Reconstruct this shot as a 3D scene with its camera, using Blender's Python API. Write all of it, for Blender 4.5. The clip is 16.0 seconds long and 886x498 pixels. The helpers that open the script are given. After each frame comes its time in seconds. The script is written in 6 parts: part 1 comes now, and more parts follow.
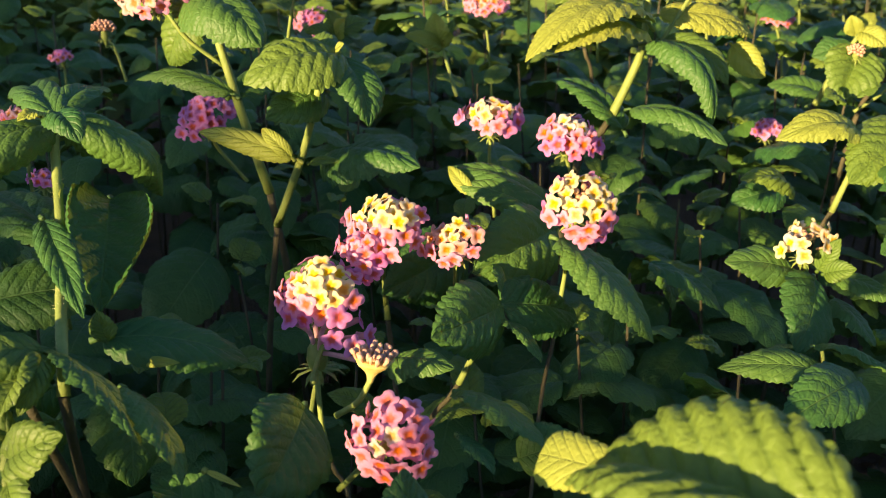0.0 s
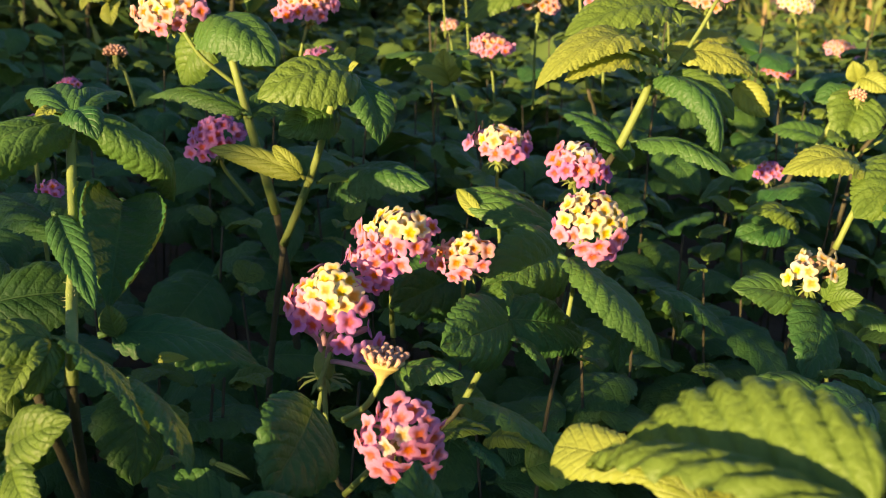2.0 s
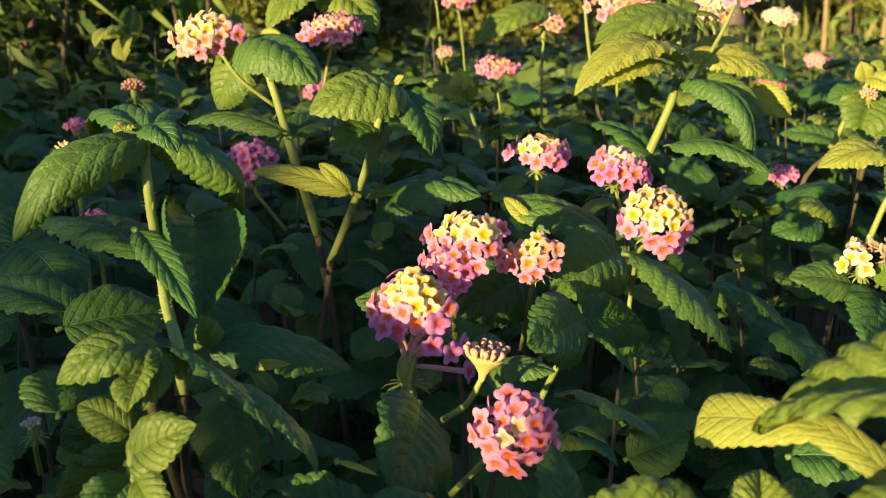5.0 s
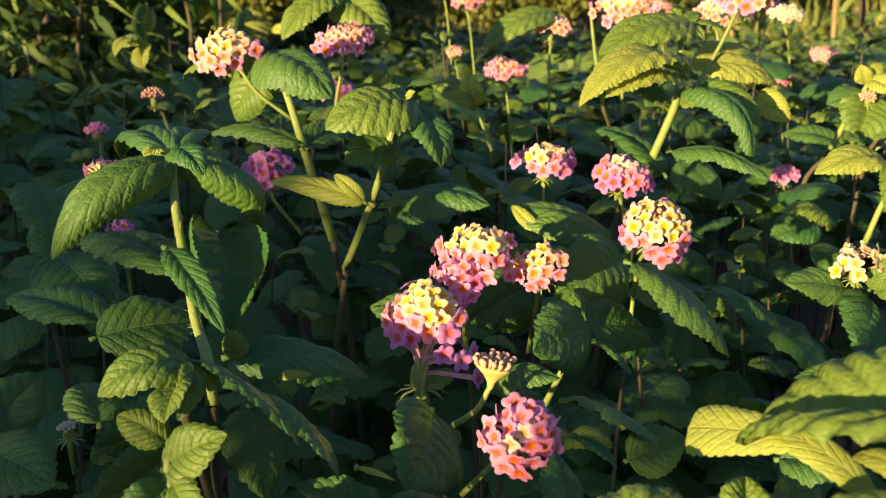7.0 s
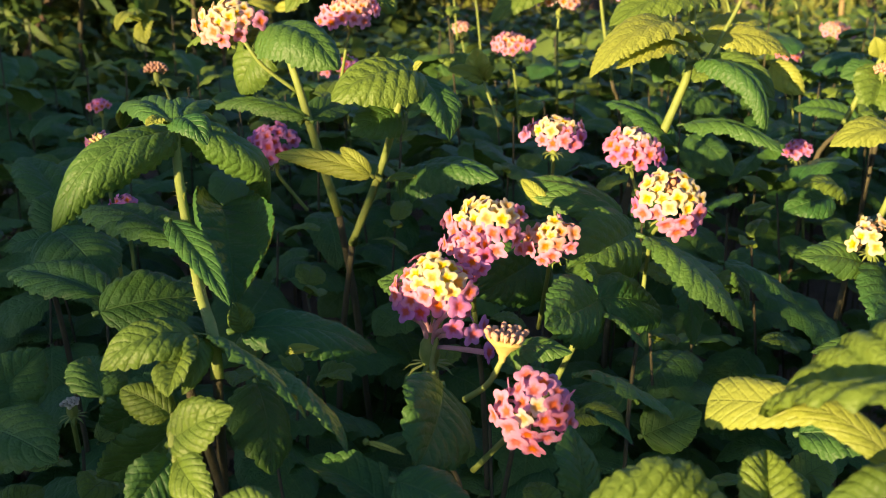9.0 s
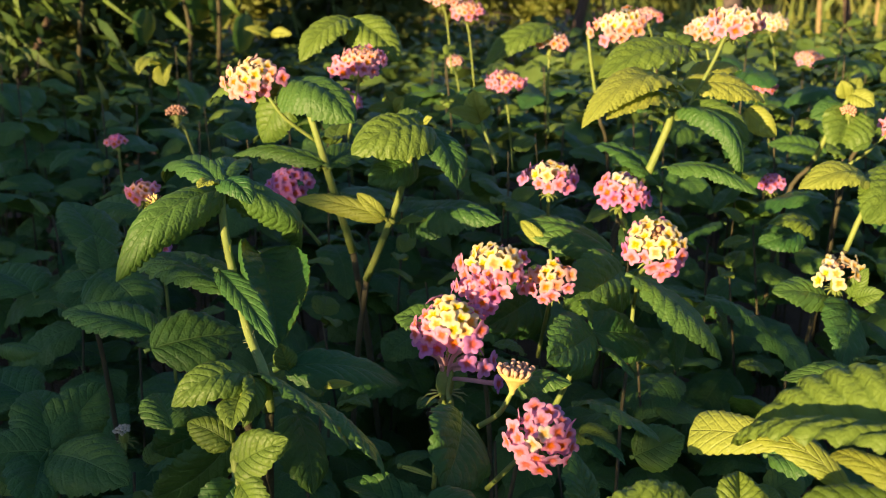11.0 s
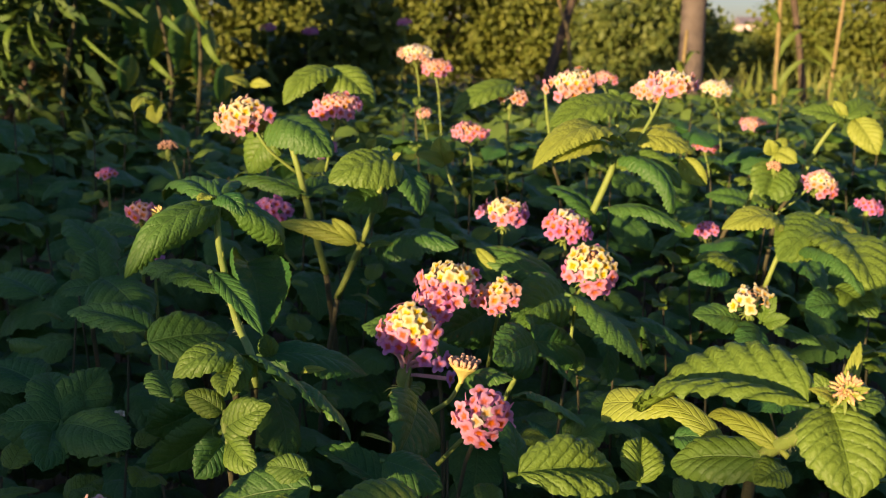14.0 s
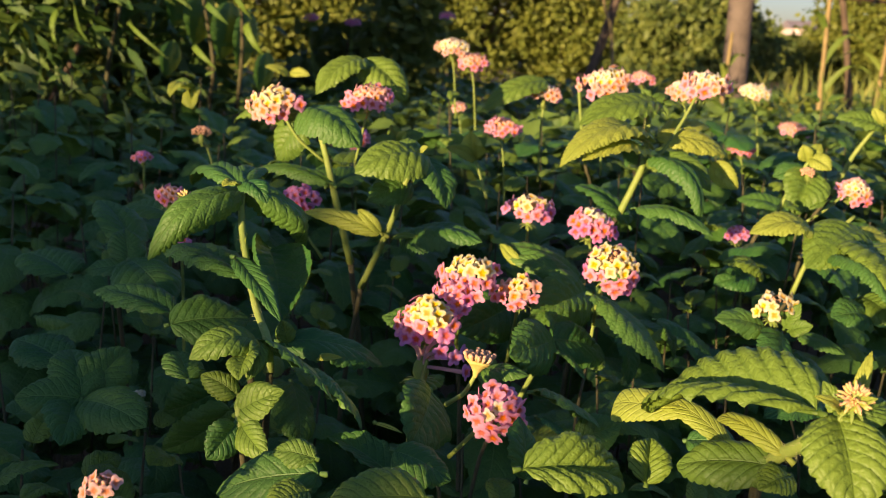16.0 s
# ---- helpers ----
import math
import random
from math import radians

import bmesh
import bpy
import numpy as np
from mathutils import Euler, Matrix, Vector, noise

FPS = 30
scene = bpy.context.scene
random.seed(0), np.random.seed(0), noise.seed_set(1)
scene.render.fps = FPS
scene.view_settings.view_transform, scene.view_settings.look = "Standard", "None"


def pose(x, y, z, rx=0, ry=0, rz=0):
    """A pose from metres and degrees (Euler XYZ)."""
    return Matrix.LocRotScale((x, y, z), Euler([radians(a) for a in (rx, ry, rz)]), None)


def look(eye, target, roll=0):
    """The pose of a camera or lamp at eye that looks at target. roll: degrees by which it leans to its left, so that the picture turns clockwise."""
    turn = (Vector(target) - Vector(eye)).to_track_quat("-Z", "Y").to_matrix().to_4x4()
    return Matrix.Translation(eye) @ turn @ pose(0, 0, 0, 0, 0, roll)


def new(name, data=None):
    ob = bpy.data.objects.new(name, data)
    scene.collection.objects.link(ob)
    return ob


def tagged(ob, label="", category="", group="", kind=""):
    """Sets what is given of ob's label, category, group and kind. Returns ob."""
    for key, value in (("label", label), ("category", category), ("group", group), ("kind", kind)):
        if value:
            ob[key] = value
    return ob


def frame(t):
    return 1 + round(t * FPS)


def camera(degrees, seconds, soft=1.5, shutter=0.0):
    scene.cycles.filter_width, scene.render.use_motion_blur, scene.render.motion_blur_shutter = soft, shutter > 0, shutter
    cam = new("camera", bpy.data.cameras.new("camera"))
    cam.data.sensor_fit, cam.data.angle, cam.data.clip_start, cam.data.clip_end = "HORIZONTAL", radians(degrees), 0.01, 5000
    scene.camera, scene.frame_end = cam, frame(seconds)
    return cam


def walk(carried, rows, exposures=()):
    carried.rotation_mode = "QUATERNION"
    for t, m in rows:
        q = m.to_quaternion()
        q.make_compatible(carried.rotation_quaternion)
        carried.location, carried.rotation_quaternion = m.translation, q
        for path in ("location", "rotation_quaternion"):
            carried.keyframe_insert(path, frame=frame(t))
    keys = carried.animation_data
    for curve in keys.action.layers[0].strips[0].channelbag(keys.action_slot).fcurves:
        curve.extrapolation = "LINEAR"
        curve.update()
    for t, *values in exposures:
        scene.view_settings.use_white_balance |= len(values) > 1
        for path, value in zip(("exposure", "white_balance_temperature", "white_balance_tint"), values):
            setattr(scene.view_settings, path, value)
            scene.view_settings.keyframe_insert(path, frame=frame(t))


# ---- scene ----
cam = camera(48.5, 16.0, soft=1.0)
PATH = [
    (0, (0.011, 0.003, 0.735), (-0.01, 1.886, 0.061), 0.4),
    (0.5, (0.021, -0.004, 0.729), (-0.026, 1.922, 0.193), 0.4),
    (1, (0.02, -0.007, 0.728), (-0.013, 1.929, 0.229), 2.0),
    (1.5, (0.011, 0.003, 0.714), (-0.004, 1.922, 0.152), 3.4),
    (2, (0.004, -0.003, 0.717), (-0.003, 1.917, 0.159), 2.1),
    (2.5, (-0.016, -0.015, 0.709), (0.038, 1.938, 0.277), -0.2),
    (3, (-0.017, -0.02, 0.703), (0.025, 1.957, 0.4), -2.0),
    (3.5, (-0.023, -0.006, 0.693), (0.034, 1.962, 0.337), -1.3),
    (4, (-0.03, -0.004, 0.692), (0.034, 1.953, 0.286), -0.2),
    (4.5, (-0.033, -0.004, 0.694), (0.029, 1.95, 0.271), -0.3),
    (5, (-0.039, -0.007, 0.702), (0.026, 1.934, 0.224), -0.4),
    (5.2, (-0.045, -0.012, 0.711), (0.032, 1.923, 0.209), -0.2),
    (7.3, (-0.036, -0.027, 0.718), (-0.013, 1.908, 0.211), -1.3),
    (7.5, (-0.034, -0.028, 0.713), (-0.024, 1.911, 0.221), -1.6),
    (8, (-0.038, -0.023, 0.71), (-0.008, 1.912, 0.205), -1.1),
    (10.3, (-0.042, -0.017, 0.722), (-0.007, 1.901, 0.157), -1.1),
    (10.5, (-0.041, -0.034, 0.725), (-0.009, 1.885, 0.162), -1.6),
    (11, (-0.055, -0.063, 0.741), (0.012, 1.865, 0.215), -1.1),
    (11.5, (-0.053, -0.087, 0.752), (0.007, 1.854, 0.274), -0.7),
    (12, (-0.041, -0.1, 0.755), (0.036, 1.843, 0.288), -1.2),
    (12.5, (-0.047, -0.115, 0.746), (0.061, 1.836, 0.32), -1.1),
    (13, (-0.045, -0.122, 0.741), (0.058, 1.833, 0.336), -1.2),
    (13.5, (-0.047, -0.126, 0.736), (0.061, 1.831, 0.339), -0.7),
    (14, (-0.056, -0.137, 0.737), (0.08, 1.816, 0.328), 1.1),
    (14.5, (-0.059, -0.141, 0.736), (0.062, 1.814, 0.331), 2.4),
    (15, (-0.056, -0.136, 0.734), (0.04, 1.82, 0.329), 2.9),
    (15.5, (-0.054, -0.136, 0.734), (0.03, 1.82, 0.324), 2.9),
    (16, (-0.048, -0.139, 0.737), (0.014, 1.815, 0.315), 2.8),
]
walk(cam, [(t, look(eye, target, roll)) for t, eye, target, roll in PATH], [(0.0, 1.76), (1.5, 1.56), (2.2, 1.55), (3.0, 1.10), (3.6, 1.32), (4.5, 1.45), (5.0, 1.53), (8.0, 1.61), (10.5, 1.60), (11.5, 1.28), (12.0, 1.19), (13.0, 1.21), (14.0, 1.23), (15.0, 1.22), (16.0, 1.37)])
cam.data.dof.use_dof = True
cam.data.dof.focus_distance = 0.40
cam.data.dof.aperture_fstop = 24.0

# ---- light ----
SUN_AZ, SUN_EL = 218.0, 7.0    # compass degrees from +y clockwise; degrees
sun_from = Vector((math.sin(radians(SUN_AZ)) * math.cos(radians(SUN_EL)),
                   math.cos(radians(SUN_AZ)) * math.cos(radians(SUN_EL)), math.sin(radians(SUN_EL))))
world = bpy.data.worlds.new("sky")
scene.world = world
world.use_nodes = True
wn = world.node_tree
sky = wn.nodes.new("ShaderNodeTexSky")
sky.sky_type = "NISHITA"
sky.sun_disc = False
sky.sun_elevation = radians(SUN_EL)
sky.sun_rotation = radians(SUN_AZ)
sky.dust_density = 0.8
sky.ozone_density = 3.2
wn.nodes["Background"].inputs["Strength"].default_value = 0.081
hue = wn.nodes.new("ShaderNodeMix")
hue.data_type, hue.blend_type = "RGBA", "MULTIPLY"
hue.inputs[0].default_value = 1.0
hue.inputs[7].default_value = (1.13, 0.95, 1.13, 1)
wn.links.new(sky.outputs[0], hue.inputs[6])
wn.links.new(hue.outputs[2], wn.nodes["Background"].inputs["Color"])
sun = new("sun", bpy.data.lights.new("sun", "SUN"))
sun.data.energy = 4.65
sun.data.angle = radians(0.6)
sun.data.color = (1.0, 0.675, 0.37)
sun.matrix_world = look(sun_from * 20, (0, 0, 0))


# ---- materials ----
def mat_new(name):
    m = bpy.data.materials.new(name)
    m.use_nodes = True
    return m, m.node_tree, m.node_tree.nodes["Principled BSDF"]


def math_node(nt, op, a, b=None, clamp=False):
    n = nt.nodes.new("ShaderNodeMath")
    n.operation = op
    n.use_clamp = clamp
    for i, v in enumerate((a, b)):
        if v is None:
            continue
        if isinstance(v, (int, float)):
            n.inputs[i].default_value = v
        else:
            nt.links.new(v, n.inputs[i])
    return n.outputs[0]


def mix_col(nt, fac, a, b, mode="MIX"):
    n = nt.nodes.new("ShaderNodeMix")
    n.data_type = "RGBA"
    n.blend_type = mode
    for i, v in ((0, fac), (6, a), (7, b)):
        if isinstance(v, (int, float)):
            n.inputs[i].default_value = v
        elif isinstance(v, tuple):
            n.inputs[i].default_value = (*v, 1)
        else:
            nt.links.new(v, n.inputs[i])
    return n.outputs[2]


def noise_fac(nt, scale, detail=3.0):
    c = nt.nodes.new("ShaderNodeTexCoord")
    n = nt.nodes.new("ShaderNodeTexNoise")
    n.inputs["Scale"].default_value = scale
    n.inputs["Detail"].default_value = detail
    nt.links.new(c.outputs["Object"], n.inputs["Vector"])
    return n.outputs[0]


def ramp(nt, fac, lo, hi):
    n = nt.nodes.new("ShaderNodeMapRange")
    n.inputs[1].default_value, n.inputs[2].default_value = lo, hi
    nt.links.new(fac, n.inputs[0])
    return n.outputs[0]


def leaf_material(name, dark, light, vein, thru, veins=True, per_island=False, rough=0.5, trans=0.12, groove=0.10):
    m, nt, bs = mat_new(name)
    if per_island:
        rnd = nt.nodes.new("ShaderNodeNewGeometry").outputs["Random Per Island"]
    else:
        rnd = nt.nodes.new("ShaderNodeObjectInfo").outputs["Random"]
    col = mix_col(nt, rnd, dark, light)
    blotch = noise_fac(nt, 60.0, 4.0)
    col = mix_col(nt, math_node(nt, "MULTIPLY", ramp(nt, blotch, 0.35, 0.75), 0.45), col, light)
    height = noise_fac(nt, 900.0, 3.0)
    if veins:
        uv = nt.nodes.new("ShaderNodeUVMap")
        sep = nt.nodes.new("ShaderNodeSeparateXYZ")
        nt.links.new(uv.outputs[0], sep.inputs[0])
        u, v = sep.outputs[0], math_node(nt, "ABSOLUTE", math_node(nt, "SUBTRACT", sep.outputs[1], 0.5))
        mid = math_node(nt, "SUBTRACT", 1.0, math_node(nt, "DIVIDE", v, 0.02), True)
        along = math_node(nt, "SUBTRACT", math_node(nt, "MULTIPLY", u, 8.0), math_node(nt, "MULTIPLY", v, 4.4))
        saw = math_node(nt, "ABSOLUTE", math_node(nt, "SUBTRACT", math_node(nt, "FRACT", along), 0.5))
        side = math_node(nt, "SUBTRACT", 1.0, math_node(nt, "DIVIDE", math_node(nt, "SUBTRACT", 0.5, saw), 0.16), True)
        allv = math_node(nt, "MAXIMUM", mid, math_node(nt, "MULTIPLY", side, 0.5))
        vor = nt.nodes.new("ShaderNodeTexVoronoi")
        vor.feature = "DISTANCE_TO_EDGE"
        tc = nt.nodes.new("ShaderNodeTexCoord")
        nt.links.new(tc.outputs["Object"], vor.inputs["Vector"])
        vor.inputs["Scale"].default_value = 330.0
        net = ramp(nt, vor.outputs["Distance"], 0.0, 0.25)
        # side-vein tint; where darker than the blade it paints shade into the grooves
        col = mix_col(nt, math_node(nt, "MULTIPLY", side, groove), col, vein)
        col = mix_col(nt, math_node(nt, "MULTIPLY", mid, 0.35), col, vein)
        height = math_node(nt, "ADD", math_node(nt, "MULTIPLY", net, 0.30), math_node(nt, "MULTIPLY", height, 0.45))
        height = math_node(nt, "SUBTRACT", height, math_node(nt, "MULTIPLY", allv, 0.8))
    bump = nt.nodes.new("ShaderNodeBump")
    bump.inputs["Strength"].default_value = 0.55
    bump.inputs["Distance"].default_value = 0.0010
    nt.links.new(height, bump.inputs["Height"])
    nt.links.new(bump.outputs[0], bs.inputs["Normal"])
    nt.links.new(col, bs.inputs["Base Color"])
    bs.inputs["Roughness"].default_value = rough
    bs.inputs["Specular IOR Level"].default_value = 0.32
    tr = nt.nodes.new("ShaderNodeBsdfTranslucent")
    tcol = mix_col(nt, 1.0, mix_col(nt, 0.5, col, thru), (1, 1, 1), "MULTIPLY")
    nt.links.new(tcol, tr.inputs["Color"])
    nt.links.new(bump.outputs[0], tr.inputs["Normal"])
    mx = nt.nodes.new("ShaderNodeMixShader")
    mx.inputs[0].default_value = trans
    nt.links.new(bs.outputs[0], mx.inputs[1])
    nt.links.new(tr.outputs[0], mx.inputs[2])
    nt.links.new(mx.outputs[0], nt.nodes["Material Output"].inputs["Surface"])
    return m


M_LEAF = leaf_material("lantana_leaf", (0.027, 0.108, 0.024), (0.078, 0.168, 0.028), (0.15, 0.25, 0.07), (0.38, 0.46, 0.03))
# yellow-green of young growth, also painted on leaves that stand in full sun
M_YOUNG_LIT = leaf_material("young_lit_leaf", (0.27, 0.35, 0.052), (0.36, 0.42, 0.065), (0.30, 0.36, 0.09), (0.48, 0.50, 0.04), trans=0.3)
# paler green: partly new growth, partly sunlight put into the leaf colour
M_FRESH_LIT = leaf_material("fresh_lit_leaf", (0.090, 0.172, 0.026), (0.150, 0.232, 0.030), (0.050, 0.105, 0.018), (0.42, 0.48, 0.04), trans=0.15, groove=0.42)
M_FAR = leaf_material("far_lantana_leaf", (0.05, 0.11, 0.025), (0.12, 0.19, 0.035), (0.2, 0.3, 0.08), (0.3, 0.4, 0.03), veins=False, per_island=True)
M_WEED = leaf_material("weed_leaf", (0.03, 0.08, 0.02), (0.09, 0.15, 0.025), (0.2, 0.3, 0.08), (0.3, 0.4, 0.03), veins=False, per_island=True)
M_TREE = leaf_material("tree_leaf", (0.088, 0.128, 0.018), (0.180, 0.205, 0.032), (0.2, 0.3, 0.08), (0.4, 0.4, 0.04), veins=False, per_island=True, rough=0.6, trans=0.25)
M_TREE2 = leaf_material("dark_tree_leaf", (0.06, 0.10, 0.022), (0.135, 0.165, 0.03), (0.2, 0.3, 0.08), (0.2, 0.25, 0.03), veins=False, per_island=True, rough=0.6)
M_REED = leaf_material("reed_blade", (0.11, 0.19, 0.03), (0.20, 0.26, 0.045), (0.2, 0.3, 0.08), (0.4, 0.45, 0.05), veins=False, rough=0.5, trans=0.3)
M_GRASS = leaf_material("dry_grass", (0.12, 0.18, 0.03), (0.25, 0.27, 0.06), (0.2, 0.3, 0.08), (0.4, 0.4, 0.06), veins=False, per_island=True, rough=0.6, trans=0.25)


def plain(name, a, b, scale, rough=0.6, bump=0.3, dist=0.001):
    m, nt, bs = mat_new(name)
    f = noise_fac(nt, scale, 5.0)
    g = noise_fac(nt, scale * 7.3, 3.0)
    mixf = math_node(nt, "ADD", math_node(nt, "MULTIPLY", ramp(nt, f, 0.3, 0.7), 0.7), math_node(nt, "MULTIPLY", g, 0.3))
    nt.links.new(mix_col(nt, mixf, a, b), bs.inputs["Base Color"])
    bs.inputs["Roughness"].default_value = rough
    bs.inputs["Specular IOR Level"].default_value = 0.3
    bm_ = nt.nodes.new("ShaderNodeBump")
    bm_.inputs["Strength"].default_value = bump
    bm_.inputs["Distance"].default_value = dist
    nt.links.new(g, bm_.inputs["Height"])
    nt.links.new(bm_.outputs[0], bs.inputs["Normal"])
    return m


M_STEM = plain("green_stem", (0.16, 0.24, 0.045), (0.26, 0.33, 0.08), 130, 0.55, 0.5, 0.0006)
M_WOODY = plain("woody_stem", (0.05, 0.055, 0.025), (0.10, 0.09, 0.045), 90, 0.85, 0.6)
M_HAIR = plain("stem_hair", (0.4, 0.45, 0.2), (0.5, 0.5, 0.25), 90, 0.7)
M_SOIL = plain("soil", (0.05, 0.035, 0.02), (0.12, 0.085, 0.05), 14, 0.95, 1.0, 0.01)
M_POST = plain("weathered_post", (0.09, 0.072, 0.06), (0.17, 0.14, 0.115), 9, 0.85, 0.7, 0.006)
M_WIRE = plain("rusty_wire", (0.03, 0.018, 0.012), (0.07, 0.035, 0.022), 60, 0.8)
M_DRY = plain("dry_stalk", (0.20, 0.15, 0.06), (0.32, 0.25, 0.11), 40, 0.8)
M_BARK = plain("bark", (0.07, 0.05, 0.035), (0.16, 0.12, 0.08), 12, 0.9, 0.8, 0.01)
M_WALL = plain("pale_plaster", (0.62, 0.50, 0.46), (0.74, 0.62, 0.56), 0.6, 0.9)
M_ROOF = plain("roof_tiles", (0.20, 0.18, 0.20), (0.28, 0.25, 0.27), 1.5, 0.8)
M_GLASSY = plain("dark_window", (0.03, 0.035, 0.05), (0.05, 0.055, 0.07), 0.7, 0.15)
M_WITHER = plain("withered_bud", (0.30, 0.17, 0.09), (0.50, 0.32, 0.17), 500, 0.8)
M_CUP = plain("young_flower_cup", (0.45, 0.40, 0.10), (0.60, 0.48, 0.16), 300, 0.6)
M_SLIM = plain("young_bud", (0.52, 0.38, 0.14), (0.70, 0.52, 0.24), 300, 0.7)
M_BUD = plain("flower_bud", (0.50, 0.26, 0.18), (0.66, 0.44, 0.26), 300, 0.6)
M_LITTER = leaf_material("leaf_litter", (0.10, 0.06, 0.03), (0.32, 0.22, 0.11), (0.2, 0.15, 0.08), (0.3, 0.2, 0.08), veins=False, per_island=True, rough=0.8, trans=0.1)


def petal_material(name, eye, ring, rim, tube):
    """Colour runs from the floret's eye to its rim along the stored radius."""
    m, nt, bs = mat_new(name)
    uv = nt.nodes.new("ShaderNodeUVMap")
    sep = nt.nodes.new("ShaderNodeSeparateXYZ")
    nt.links.new(uv.outputs[0], sep.inputs[0])
    rad = math_node(nt, "ADD", sep.outputs[0], math_node(nt, "MULTIPLY", math_node(nt, "SUBTRACT", noise_fac(nt, 900, 2), 0.5), 0.16))
    cr = nt.nodes.new("ShaderNodeValToRGB")
    els = cr.color_ramp.elements
    els[0].position, els[0].color = 0.0, (*tube, 1)
    els[1].position, els[1].color = 1.0, (*rim, 1)
    for p, c in ((0.10, eye), (0.28, eye), (0.45, ring), (0.66, rim)):
        e = els.new(p)
        e.color = (*c, 1)
    nt.links.new(rad, cr.inputs[0])
    rnd = nt.nodes.new("ShaderNodeObjectInfo").outputs["Random"]
    hs = nt.nodes.new("ShaderNodeHueSaturation")
    nt.links.new(math_node(nt, "ADD", 0.485, math_node(nt, "MULTIPLY", rnd, 0.03)), hs.inputs["Hue"])
    nt.links.new(math_node(nt, "ADD", 0.85, math_node(nt, "MULTIPLY", rnd, 0.25)), hs.inputs["Saturation"])
    nt.links.new(cr.outputs[0], hs.inputs["Color"])
    nt.links.new(hs.outputs[0], bs.inputs["Base Color"])
    bs.inputs["Roughness"].default_value = 0.55
    bs.inputs["Specular IOR Level"].default_value = 0.25
    tr = nt.nodes.new("ShaderNodeBsdfTranslucent")
    nt.links.new(hs.outputs[0], tr.inputs["Color"])
    mx = nt.nodes.new("ShaderNodeMixShader")
    mx.inputs[0].default_value = 0.42
    nt.links.new(bs.outputs[0], mx.inputs[1])
    nt.links.new(tr.outputs[0], mx.inputs[2])
    nt.links.new(mx.outputs[0], nt.nodes["Material Output"].inputs["Surface"])
    return m


PETAL = {
    "yellow": petal_material("yellow_petal", (0.70, 0.41, 0.008), (0.74, 0.57, 0.09), (0.76, 0.70, 0.42), (0.58, 0.40, 0.18)),
    "cream": petal_material("cream_petal", (0.70, 0.47, 0.018), (0.74, 0.66, 0.28), (0.76, 0.72, 0.58), (0.62, 0.48, 0.30)),
    "peach": petal_material("peach_petal", (0.70, 0.24, 0.04), (0.73, 0.37, 0.20), (0.75, 0.47, 0.42), (0.64, 0.36, 0.30)),
    "pink": petal_material("pink_petal", (0.70, 0.15, 0.03), (0.72, 0.23, 0.25), (0.75, 0.34, 0.52), (0.64, 0.38, 0.42)),
    "tube": petal_material("floret_tube", (0.66, 0.40, 0.28), (0.68, 0.40, 0.38), (0.72, 0.47, 0.48), (0.58, 0.43, 0.24)),
    "magenta": petal_material("magenta_petal", (0.66, 0.12, 0.08), (0.64, 0.18, 0.36), (0.66, 0.27, 0.58), (0.62, 0.38, 0.46)),
}


# ---- mesh helpers ----
def mesh_from(name, verts, faces, mats, uvs=None, smooth=True, mat_ids=None):
    me = bpy.data.meshes.new(name)
    me.from_pydata(verts, [], faces)
    for m in mats:
        me.materials.append(m)
    if uvs is not None:
        lay = me.uv_layers.new(name="UVMap")
        idx = np.empty(len(me.loops), dtype=np.int32)
        me.loops.foreach_get("vertex_index", idx)
        lay.data.foreach_set("uv", np.asarray(uvs, dtype=np.float32)[idx].ravel())
    me.polygons.foreach_set("use_smooth", [smooth] * len(me.polygons))
    if mat_ids is not None:
        me.polygons.foreach_set("material_index", mat_ids)
    me.update()
    return me


def part_mesh(name, me, parent, m=None, label=""):
    ob = new(name, me)
    ob.parent = parent
    if m is not None:
        ob.matrix_basis = m
    if label:
        ob["label"] = label
    return ob


def curve_points(pts, n):
    """n + 1 points on a smooth line through pts."""
    p = [Vector(q) for q in pts]
    p = [p[0] * 2 - p[1]] + p + [p[-1] * 2 - p[-2]]
    out = []
    for i in range(n + 1):
        s = i / n * (len(p) - 3)
        k = min(int(s), len(p) - 4)
        t = s - k
        a, b, c, d = p[k:k + 4]
        out.append(0.5 * (2 * b + (c - a) * t + (2 * a - 5 * b + 4 * c - d) * t * t + (3 * b - 3 * c + d - a) * t ** 3))
    return out


def tube_data(pts, r0, r1, n=10, sides=7, knots=0.0):
    line = curve_points(pts, n)
    verts, faces = [], []
    for i, p in enumerate(line):
        d = (line[min(i + 1, n)] - line[max(i - 1, 0)]).normalized()
        a = d.cross(Vector((0.3, 0.9, 0.2))).normalized()
        b = d.cross(a)
        r = r0 + (r1 - r0) * i / n
        r *= 1 + knots * (noise.noise(p * 90) + (0.6 if i % 5 == 0 else 0))
        for j in range(sides):
            t = 2 * math.pi * j / sides
            verts.append(p + (a * math.cos(t) + b * math.sin(t)) * r)
    for i in range(n):
        for j in range(sides):
            k = (j + 1) % sides
            faces.append((i * sides + j, i * sides + k, (i + 1) * sides + k, (i + 1) * sides + j))
    faces.append(tuple(range(sides))[::-1])
    faces.append(tuple(n * sides + j for j in range(sides)))
    return verts, faces


def join(blocks):
    verts, faces = [], []
    for v, f in blocks:
        o = len(verts)
        verts += list(v)
        faces += [tuple(i + o for i in q) for q in f]
    return verts, faces


